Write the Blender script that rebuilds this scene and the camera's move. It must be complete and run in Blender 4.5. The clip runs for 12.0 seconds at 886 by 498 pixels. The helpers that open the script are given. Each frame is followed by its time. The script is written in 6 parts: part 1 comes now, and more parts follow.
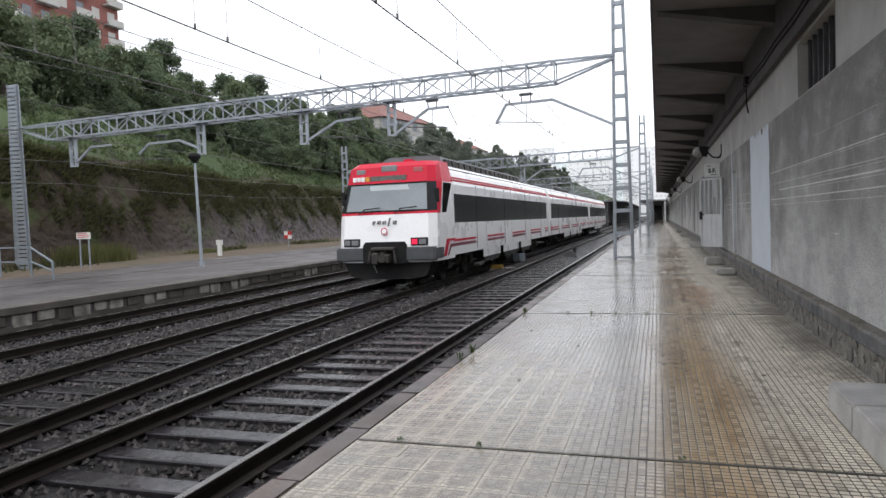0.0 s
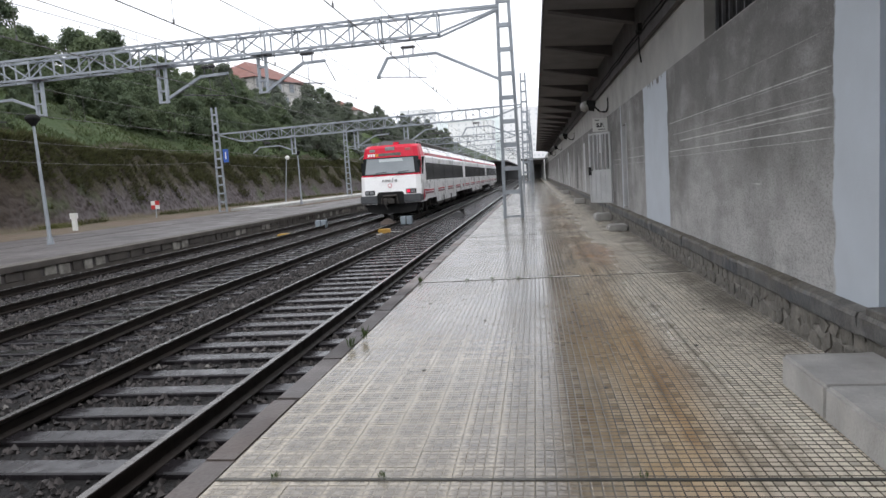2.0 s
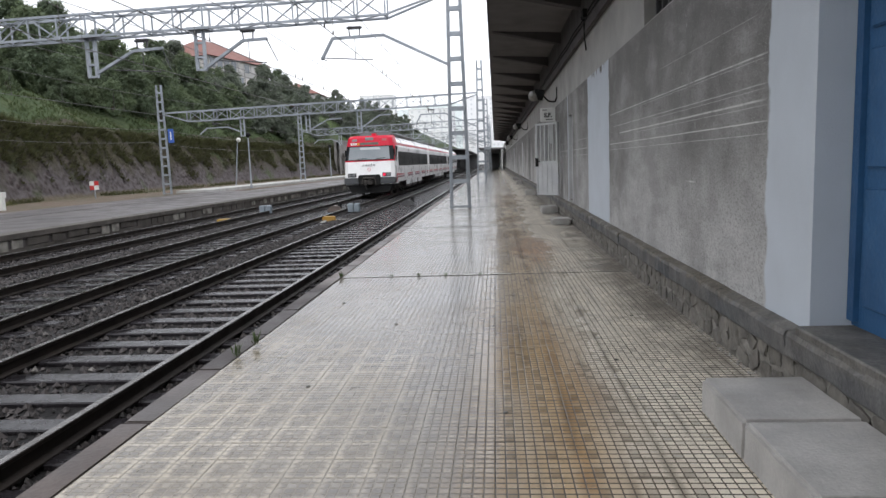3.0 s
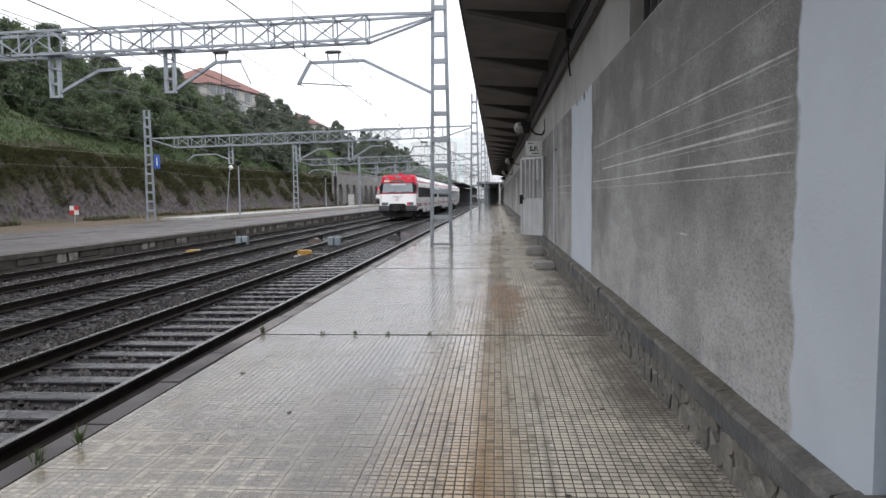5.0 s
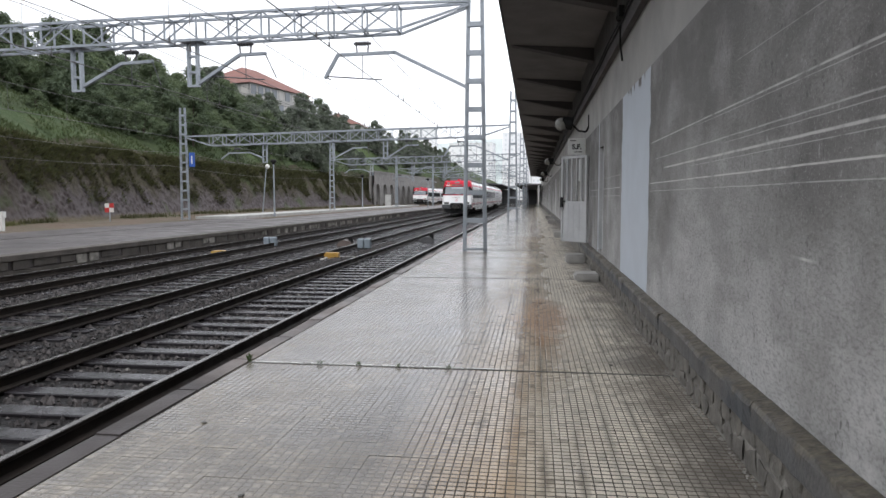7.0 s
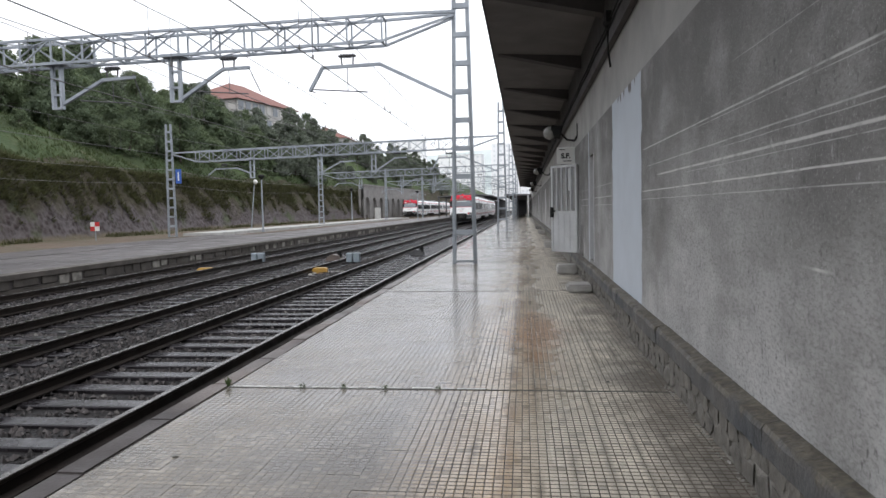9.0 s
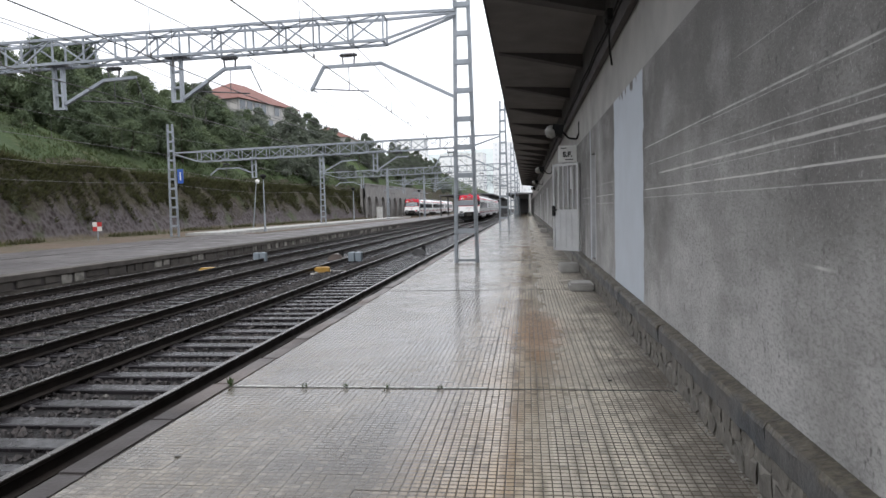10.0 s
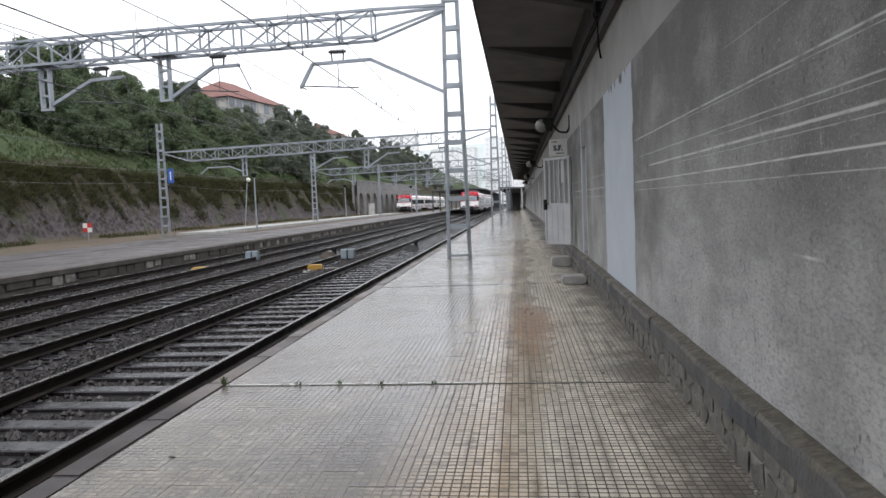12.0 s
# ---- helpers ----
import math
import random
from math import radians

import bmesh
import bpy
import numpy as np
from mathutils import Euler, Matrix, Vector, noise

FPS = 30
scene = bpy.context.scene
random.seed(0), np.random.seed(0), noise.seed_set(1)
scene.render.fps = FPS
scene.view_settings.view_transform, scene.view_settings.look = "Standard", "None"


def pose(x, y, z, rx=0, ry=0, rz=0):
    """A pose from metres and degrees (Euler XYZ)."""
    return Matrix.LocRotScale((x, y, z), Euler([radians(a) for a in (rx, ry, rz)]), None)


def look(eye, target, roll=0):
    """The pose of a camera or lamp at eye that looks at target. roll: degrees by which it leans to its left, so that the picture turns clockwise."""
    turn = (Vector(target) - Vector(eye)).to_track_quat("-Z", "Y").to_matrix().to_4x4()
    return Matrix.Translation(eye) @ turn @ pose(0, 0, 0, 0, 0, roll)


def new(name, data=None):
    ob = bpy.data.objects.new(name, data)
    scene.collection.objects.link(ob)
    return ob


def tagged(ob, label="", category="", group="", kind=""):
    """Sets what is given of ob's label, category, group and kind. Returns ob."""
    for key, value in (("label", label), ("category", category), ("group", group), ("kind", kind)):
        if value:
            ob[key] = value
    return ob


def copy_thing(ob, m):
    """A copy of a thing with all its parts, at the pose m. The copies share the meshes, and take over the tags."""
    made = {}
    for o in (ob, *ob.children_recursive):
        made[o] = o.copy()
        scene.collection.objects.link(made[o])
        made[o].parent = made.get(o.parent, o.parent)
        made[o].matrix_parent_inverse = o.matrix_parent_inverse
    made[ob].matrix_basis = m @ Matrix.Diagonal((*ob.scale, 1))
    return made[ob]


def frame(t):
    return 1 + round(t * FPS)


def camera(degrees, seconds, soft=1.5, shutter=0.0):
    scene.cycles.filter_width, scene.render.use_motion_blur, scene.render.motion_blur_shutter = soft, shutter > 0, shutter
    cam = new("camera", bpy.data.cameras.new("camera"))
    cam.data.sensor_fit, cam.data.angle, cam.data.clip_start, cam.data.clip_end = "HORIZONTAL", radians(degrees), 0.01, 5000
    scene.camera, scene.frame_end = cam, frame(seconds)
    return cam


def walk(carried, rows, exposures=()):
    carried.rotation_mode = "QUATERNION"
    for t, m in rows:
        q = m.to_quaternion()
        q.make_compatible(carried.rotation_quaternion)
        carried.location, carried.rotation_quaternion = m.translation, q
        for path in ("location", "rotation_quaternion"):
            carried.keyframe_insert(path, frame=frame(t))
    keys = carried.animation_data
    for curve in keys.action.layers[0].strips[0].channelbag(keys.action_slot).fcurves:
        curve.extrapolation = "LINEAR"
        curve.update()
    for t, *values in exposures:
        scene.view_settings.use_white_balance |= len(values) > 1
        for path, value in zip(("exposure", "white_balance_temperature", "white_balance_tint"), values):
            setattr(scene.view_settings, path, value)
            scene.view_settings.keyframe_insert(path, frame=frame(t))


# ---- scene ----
cam = camera(66.8, 12.0)
PATH = [
    (0, (-0.277, -0.372, 1.467), (-0.85, 1.543, 1.385), -2.1),
    (0.5, (-0.382, -0.117, 1.454), (-0.818, 1.833, 1.369), -2.8),
    (1, (-0.495, 0.141, 1.455), (-0.888, 2.1, 1.367), -3.0),
    (1.5, (-0.602, 0.516, 1.423), (-1.056, 2.458, 1.272), -4.5),
    (2, (-0.577, 0.717, 1.437), (-0.822, 2.691, 1.228), -3.7),
    (2.5, (-0.425, 1.04, 1.424), (-0.563, 3.02, 1.173), -4.0),
    (3, (-0.195, 1.382, 1.432), (-0.319, 3.362, 1.18), -2.2),
    (3.5, (-0.053, 1.739, 1.442), (-0.165, 3.726, 1.241), -1.2),
    (3.7, (0.026, 1.906, 1.439), (-0.097, 3.892, 1.237), -2.0),
    (5.3, (0.339, 3.127, 1.466), (0.204, 5.117, 1.315), -0.1),
    (5.5, (0.351, 3.28, 1.471), (0.194, 5.268, 1.314), 0.4),
    (6, (0.328, 3.648, 1.468), (0.167, 5.636, 1.321), -0.7),
    (6.5, (0.339, 3.982, 1.463), (0.184, 5.97, 1.309), -1.2),
    (7, (0.353, 4.223, 1.474), (0.122, 6.204, 1.322), -0.1),
    (7.2, (0.35, 4.305, 1.455), (0.103, 6.284, 1.307), -1.0),
    (9, (0.359, 4.488, 1.477), (0.155, 6.474, 1.36), -1.2),
    (9.5, (0.36, 4.49, 1.478), (0.156, 6.475, 1.358), -1.4),
    (10, (0.362, 4.495, 1.478), (0.152, 6.48, 1.358), -1.4),
    (10.5, (0.362, 4.495, 1.478), (0.148, 6.48, 1.359), -1.5),
    (11, (0.365, 4.492, 1.482), (0.165, 6.479, 1.363), -2.3),
    (11.5, (0.37, 4.493, 1.479), (0.182, 6.48, 1.35), -2.0),
    (12, (0.371, 4.491, 1.479), (0.182, 6.477, 1.345), -2.3),
]
TURN = pose(0, 0, 0, 0, 0, 1.09)
walk(cam, [(t, TURN @ look(eye, target, roll)) for t, eye, target, roll in PATH])

# ---- light: an overcast, bright sky ----
world = bpy.data.worlds.new("sky")
scene.world = world
world.use_nodes = True
wn = world.node_tree.nodes
wl = world.node_tree.links
sky = wn.new("ShaderNodeTexSky")
sky.sky_type = "NISHITA"
sky.sun_disc = False
sky.sun_elevation = radians(50)
sky.sun_rotation = radians(200)
sky_dim = wn.new("ShaderNodeVectorMath")
sky_dim.operation = "SCALE"
sky_dim.inputs["Scale"].default_value = 0.10
cloud = wn.new("ShaderNodeMix")
cloud.data_type = "RGBA"
cloud.inputs[0].default_value = 0.88
cloud.inputs[7].default_value = (0.922, 0.937, 1.0, 1)
wl.new(sky.outputs[0], sky_dim.inputs[0])
wl.new(sky_dim.outputs[0], cloud.inputs[6])
wl.new(cloud.outputs[2], wn["Background"].inputs["Color"])
wn["Background"].inputs["Strength"].default_value = 1.0
sun = new("sun", bpy.data.lights.new("sun", "SUN"))
sun.data.energy = 0.7
sun.data.angle = radians(25)
sun.data.color = (1.0, 0.98, 0.95)
sun.matrix_world = look((0, 0, 60), (-3, 38, 0))
scene.view_settings.exposure = 0.86


# ---- building blocks ----
class Graph:
    """A node material in short form."""

    def __init__(self, name):
        self.material = bpy.data.materials.new(name)
        self.material.use_nodes = True
        self.tree = self.material.node_tree
        self.shader = self.tree.nodes["Principled BSDF"]

    def put(self, socket, value):
        if isinstance(value, bpy.types.NodeSocket):
            self.tree.links.new(value, socket)
        elif isinstance(value, tuple) and len(value) == 3 and socket.type == "RGBA":
            socket.default_value = (*value, 1)
        else:
            socket.default_value = value

    def node(self, kind, out=0, operation="", data_type="", **inputs):
        n = self.tree.nodes.new(kind)
        if operation:
            n.operation = operation
        if data_type:
            n.data_type = data_type
        for key, value in inputs.items():
            self.put(n.inputs[int(key[1:])] if key[0] == "i" and key[1:].isdigit() else n.inputs[key], value)
        return n.outputs[out]

    def calc(self, op, a, b=0.0, c=0.0):
        return self.node("ShaderNodeMath", operation=op, i0=a, i1=b, i2=c)

    def mix(self, f, a, b):
        return self.node("ShaderNodeMix", 2, data_type="RGBA", i0=f, i6=a, i7=b)

    def noise(self, scale, detail=4.0, where=None, rough=0.55):
        return self.node("ShaderNodeTexNoise", Vector=where or self.where(), Scale=scale, Detail=detail, Roughness=rough)

    def ramp(self, value, low, high, a=0.0, b=1.0):
        return self.node("ShaderNodeMapRange", i0=value, i1=low, i2=high, i3=a, i4=b)

    def place(self):
        return self.node("ShaderNodeNewGeometry", 0)

    def where(self):
        return self.node("ShaderNodeTexCoord", 3)

    def stretch(self, vector, scale):
        return self.node("ShaderNodeMapping", Vector=vector, Scale=scale)

    def axes(self):
        n = self.tree.nodes.new("ShaderNodeSeparateXYZ")
        self.tree.links.new(self.place(), n.inputs[0])
        return n.outputs[0], n.outputs[1], n.outputs[2]

    def done(self, colour, rough, metal=0.0, bump=None, height=0.01, coat=0.0, spec=0.5):
        s = self.shader.inputs
        self.put(s["Base Color"], colour)
        self.put(s["Roughness"], rough)
        self.put(s["Metallic"], metal)
        self.put(s["Coat Weight"], coat)
        s["Coat Roughness"].default_value = 0.13
        s["Specular IOR Level"].default_value = spec
        if bump is not None:
            self.put(s["Normal"], self.node("ShaderNodeBump", Height=bump, Distance=height, Strength=1.0))
        return self.material


def plain(name, a, b, scale=3.0, rough=(0.4, 0.7), metal=0.0, bump=0.004, fine=40.0, coat=0.0, world_space=False, spec=0.5):
    """Two tones in broad stains, with a finer grain on top."""
    g = Graph(name)
    w = g.place() if world_space else g.where()
    broad = g.ramp(g.noise(scale, 5.0, w), 0.35, 0.68)
    grain = g.noise(fine, 3.0, w)
    tone = g.mix(broad, a, b)
    tone = g.mix(g.ramp(grain, 0.3, 0.7, 0.0, 0.35), tone, tuple(0.6 * v for v in a))
    return g.done(tone, g.ramp(g.noise(scale * 2.3, 3.0, w), 0.3, 0.7, *rough), metal, grain, bump, coat, spec)


def box(bm, x0, x1, y0, y1, z0, z1):
    return bmesh.ops.create_cube(bm, size=1, matrix=Matrix.Translation(((x0 + x1) / 2, (y0 + y1) / 2, (z0 + z1) / 2)) @ Matrix.Diagonal((x1 - x0, y1 - y0, z1 - z0, 1)))["verts"]


def bevelled(bm, width=0.01, segments=1):
    bmesh.ops.bevel(bm, geom=[e for e in bm.edges if e.calc_face_angle(0) > 0.6], offset=width, segments=segments, affect="EDGES")
    return bm


def bar(bm, p, q, w=0.05, d=None):
    """A square bar from p to q."""
    p, q = Vector(p), Vector(q)
    m = Matrix.Translation((p + q) / 2) @ (q - p).to_track_quat("Z", "Y").to_matrix().to_4x4() @ Matrix.Diagonal((w, d or w, (q - p).length, 1))
    bmesh.ops.create_cube(bm, size=1, matrix=m)


def rod(bm, p, q, r=0.03, r2=None, sides=10):
    p, q = Vector(p), Vector(q)
    m = Matrix.Translation((p + q) / 2) @ (q - p).to_track_quat("Z", "Y").to_matrix().to_4x4()
    bmesh.ops.create_cone(bm, cap_ends=True, segments=sides, radius1=r, radius2=r if r2 is None else r2, depth=(q - p).length, matrix=m)


def ball(bm, c, r, sx=1, sy=1, sz=1, u=14, v=9):
    bmesh.ops.create_uvsphere(bm, u_segments=u, v_segments=v, radius=r, matrix=Matrix.Translation(c) @ Matrix.Diagonal((sx, sy, sz, 1)))


def prism(bm, profile, y0, y1):
    """A closed outline of (x, z), drawn along y."""
    a = [bm.verts.new((x, y0, z)) for x, z in profile]
    b = [bm.verts.new((x, y1, z)) for x, z in profile]
    n = len(a)
    for i in range(n):
        bm.faces.new((a[i], a[(i + 1) % n], b[(i + 1) % n], b[i]))
    bm.faces.new(a[::-1])
    bm.faces.new(b)
    bmesh.ops.recalc_face_normals(bm, faces=bm.faces)


def mesh(name, bm, material, smooth=False):
    data = bpy.data.meshes.new(name)
    bm.to_mesh(data)
    bm.free()
    data.materials.append(material)
    if smooth:
        for p in data.polygons:
            p.use_smooth = True
    return data


def part(name, bm, material, parent, label="", smooth=False):
    ob = new(name, bm if isinstance(bm, bpy.types.Mesh) else mesh(name, bm, material, smooth))
    ob.parent = parent
    return tagged(ob, label)


def thing(name, label, category, m=None, group="", kind=""):
    ob = new(name)
    ob.empty_display_size = 0.2
    ob.matrix_basis = m or Matrix()
    return tagged(ob, label, category, group, kind)


def solid(name, bm, material, label, category, kind="", m=None, group="", smooth=False):
    ob = new(name, mesh(name, bm, material, smooth))
    ob.matrix_basis = m or Matrix()
    return tagged(ob, label, category, group, kind)


def from_arrays(name, verts, faces, material):
    data = bpy.data.meshes.new(name)
    data.from_pydata([tuple(v) for v in verts], [], [tuple(f) for f in faces])
    data.materials.append(material)
    return data


# ---- materials ----
EDGE, TILE_IN, WALL = -2.45, -2.26, 1.48      # platform edge, first tile, wall face
RAIL = -0.33                                   # top of the rails
GROUND = -0.53                                 # top of the ballast


def platform_material(name, flat=False):
    g = Graph(name)
    p = g.place()
    x, y, z = g.axes()
    wob = g.noise(0.8, 4.0, p)
    xx = g.calc("ADD", x, g.calc("MULTIPLY", g.calc("SUBTRACT", wob, 0.5), 0.16))
    dry = g.ramp(xx, -0.62, 0.10)
    broad = g.ramp(g.noise(0.8, 7.0, p, 0.65), 0.40, 0.62)
    wet = g.mix(broad, (0.158, 0.131, 0.092), (0.074, 0.062, 0.047))
    patch = g.ramp(g.noise(2.3, 6.0, g.stretch(p, (1.0, 0.6, 1)), 0.65), 0.46, 0.60)
    wet = g.mix(g.calc("MULTIPLY", patch, 0.55), wet, (0.10, 0.092, 0.080))

    def cell(v, start):
        """0 at a tile's border, 0.5 in its middle."""
        u = g.calc("FRACT", g.calc("DIVIDE", g.calc("SUBTRACT", v, start), 0.20))
        return g.calc("MINIMUM", u, g.calc("SUBTRACT", 1.0, u))

    def index(v, start):
        return g.calc("FLOOR", g.calc("DIVIDE", g.calc("SUBTRACT", v, start), 0.20))
    cx, cy = cell(x, TILE_IN), cell(y, -0.1)
    # pale grit washed into the joints between whole tiles near the platform edge
    fray = g.calc("MULTIPLY", g.calc("SUBTRACT", g.noise(14.0, 4.0, p), 0.5), 0.22)
    seam = g.ramp(g.calc("ADD", g.calc("MINIMUM", cx, cy), fray), 0.17, 0.08)
    spread = g.calc("ADD", y, g.calc("MULTIPLY", g.calc("SUBTRACT", g.noise(0.55, 4.0, p), 0.5), 5.0))
    where_grit = g.calc("MULTIPLY", g.ramp(spread, 8.0, 5.6, 0.08, 1.0), g.ramp(xx, -0.45, -0.95))
    where_grit = g.calc("MULTIPLY", where_grit, g.ramp(g.noise(1.3, 4.0, p), 0.36, 0.58, 0.45, 1.0))
    wet = g.mix(g.calc("MULTIPLY", seam, where_grit), wet, (0.42, 0.37, 0.285))
    dust = g.calc("MULTIPLY", g.ramp(spread, 7.0, 4.6, 0.0, 0.22), g.ramp(xx, -0.3, -1.3))
    wet = g.mix(dust, wet, (0.31, 0.27, 0.205))
    whole = g.node("ShaderNodeTexWhiteNoise", Vector=g.node("ShaderNodeCombineXYZ", i0=index(x, TILE_IN), i1=index(y, -0.1)))
    wet = g.mix(g.ramp(whole, 0.50, 1.0, 0.0, 0.42), wet, (0.085, 0.080, 0.074))
    tan = g.mix(g.ramp(g.noise(0.9, 5.0, p), 0.4, 0.62), (0.80, 0.73, 0.60), (0.71, 0.645, 0.53))
    rust = g.ramp(g.noise(0.62, 5.0, g.stretch(p, (1.1, 0.42, 1))), 0.46, 0.60)
    near_drip = g.calc("MULTIPLY", g.ramp(xx, 0.75, 0.25), rust)
    tan = g.mix(g.calc("MULTIPLY", near_drip, 0.75), tan, (0.30, 0.165, 0.065))
    ring = g.calc("ADD", g.calc("MULTIPLY", g.calc("ABSOLUTE", g.calc("SUBTRACT", x, 0.36)), 1.7), g.calc("MULTIPLY", g.calc("ABSOLUTE", g.calc("SUBTRACT", y, 12.6)), 0.45))
    spot = g.ramp(g.calc("ADD", ring, g.calc("MULTIPLY", g.noise(2.2, 6.0, p, 0.7), 1.6)), 1.75, 1.25)
    tan = g.mix(g.calc("MULTIPLY", spot, 0.6), tan, (0.46, 0.215, 0.09))
    ochre = g.calc("MULTIPLY", g.calc("MULTIPLY", g.ramp(xx, 0.42, 0.16), g.ramp(y, 13.0, 6.6, 0.25, 1.0)), g.ramp(g.noise(1.0, 6.0, g.stretch(p, (1.6, 0.6, 1)), 0.6), 0.36, 0.56, 0.4, 0.92))
    tan = g.mix(ochre, tan, (0.47, 0.325, 0.17))
    drip = g.ramp(g.calc("ABSOLUTE", g.calc("SUBTRACT", xx, 0.16)), 0.075, 0.02)
    tan = g.mix(g.calc("MULTIPLY", drip, g.ramp(g.noise(1.5, 5.0, p), 0.42, 0.62, 0.0, 0.7)), tan, (0.30, 0.18, 0.085))
    grime = g.calc("MULTIPLY", g.ramp(g.calc("ADD", g.calc("MINIMUM", cx, g.calc("MULTIPLY", cy, 1.6)), g.calc("MULTIPLY", fray, 0.6)), 0.17, 0.05), g.ramp(g.noise(1.1, 5.0, g.stretch(p, (2.5, 0.5, 1))), 0.44, 0.58))
    tan = g.mix(g.calc("MULTIPLY", grime, 0.5), tan, (0.115, 0.092, 0.062))
    cement = g.ramp(g.calc("ADD", x, g.calc("MULTIPLY", g.calc("SUBTRACT", g.noise(1.1, 6.0, p), 0.5), 1.3)), 0.92, 1.36)
    cement = g.calc("MULTIPLY", cement, g.ramp(y, 5.2, 7.2, 0.25, 1.0))
    tan = g.mix(g.calc("MULTIPLY", cement, 0.92), tan, (0.215, 0.196, 0.168))
    streak = g.ramp(g.noise(1.7, 5.0, g.stretch(p, (2.2, 0.35, 1))), 0.52, 0.68)
    soot = g.calc("MULTIPLY", g.ramp(g.noise(1.9, 8.0, p, 0.72), 0.46, 0.56), g.ramp(x, 0.65, 1.2, 0.03, 0.62))
    tan = g.mix(g.calc("MULTIPLY", soot, g.ramp(y, 5.0, 7.0, 0.3, 1.0)), tan, (0.105, 0.092, 0.075))
    tan = g.mix(g.calc("MULTIPLY", streak, 0.22), tan, (0.15, 0.122, 0.088))
    tone = g.mix(dry, wet, tan)
    speck = g.ramp(g.noise(38.0, 2.0, p), 0.60, 0.72)
    tone = g.mix(g.calc("MULTIPLY", speck, 0.35), tone, (0.12, 0.11, 0.095))
    each = g.node("ShaderNodeNewGeometry", "Random Per Island")
    tone = g.mix(g.ramp(each, 0.30, 0.0, 0.0, 0.42), tone, (0.065, 0.057, 0.045))
    tone = g.mix(g.ramp(each, 0.82, 1.0, 0.0, 0.30), tone, (0.46, 0.42, 0.34))
    puddle = g.ramp(g.noise(0.9, 5.0, p), 0.42, 0.60)
    gloss = g.calc("ADD", g.calc("MULTIPLY", puddle, 0.16), 0.07)
    damp = g.ramp(xx, 0.35, 1.0)
    rough = g.calc("ADD", g.calc("MULTIPLY", damp, 0.40), gloss)
    bump = g.noise(70.0, 3.0, p)
    if not flat:
        bump = g.calc("ADD", bump, g.calc("MULTIPLY", g.noise(9.0, 4.0, p), 2.5))
    if flat:
        def wave(v):
            return g.ramp(g.calc("ABSOLUTE", g.calc("SUBTRACT", g.calc("FRACT", g.calc("DIVIDE", v, 0.05)), 0.5)), 0.42, 0.47)
        grid = g.calc("MAXIMUM", wave(g.calc("SUBTRACT", x, TILE_IN)), wave(y))
        tone = g.mix(g.calc("MULTIPLY", grid, 0.55), tone, (0.07, 0.065, 0.06))
        bump = g.calc("SUBTRACT", g.calc("MULTIPLY", bump, 0.2), grid)
    return g.done(tone, rough, 0.0, bump, 0.0022 if flat else 0.0008, coat=g.calc("MULTIPLY", g.ramp(damp, 0, 1, 0.35, 0.0), g.ramp(g.noise(1.7, 6.0, p, 0.65), 0.36, 0.62, 1.0, 0.25)))


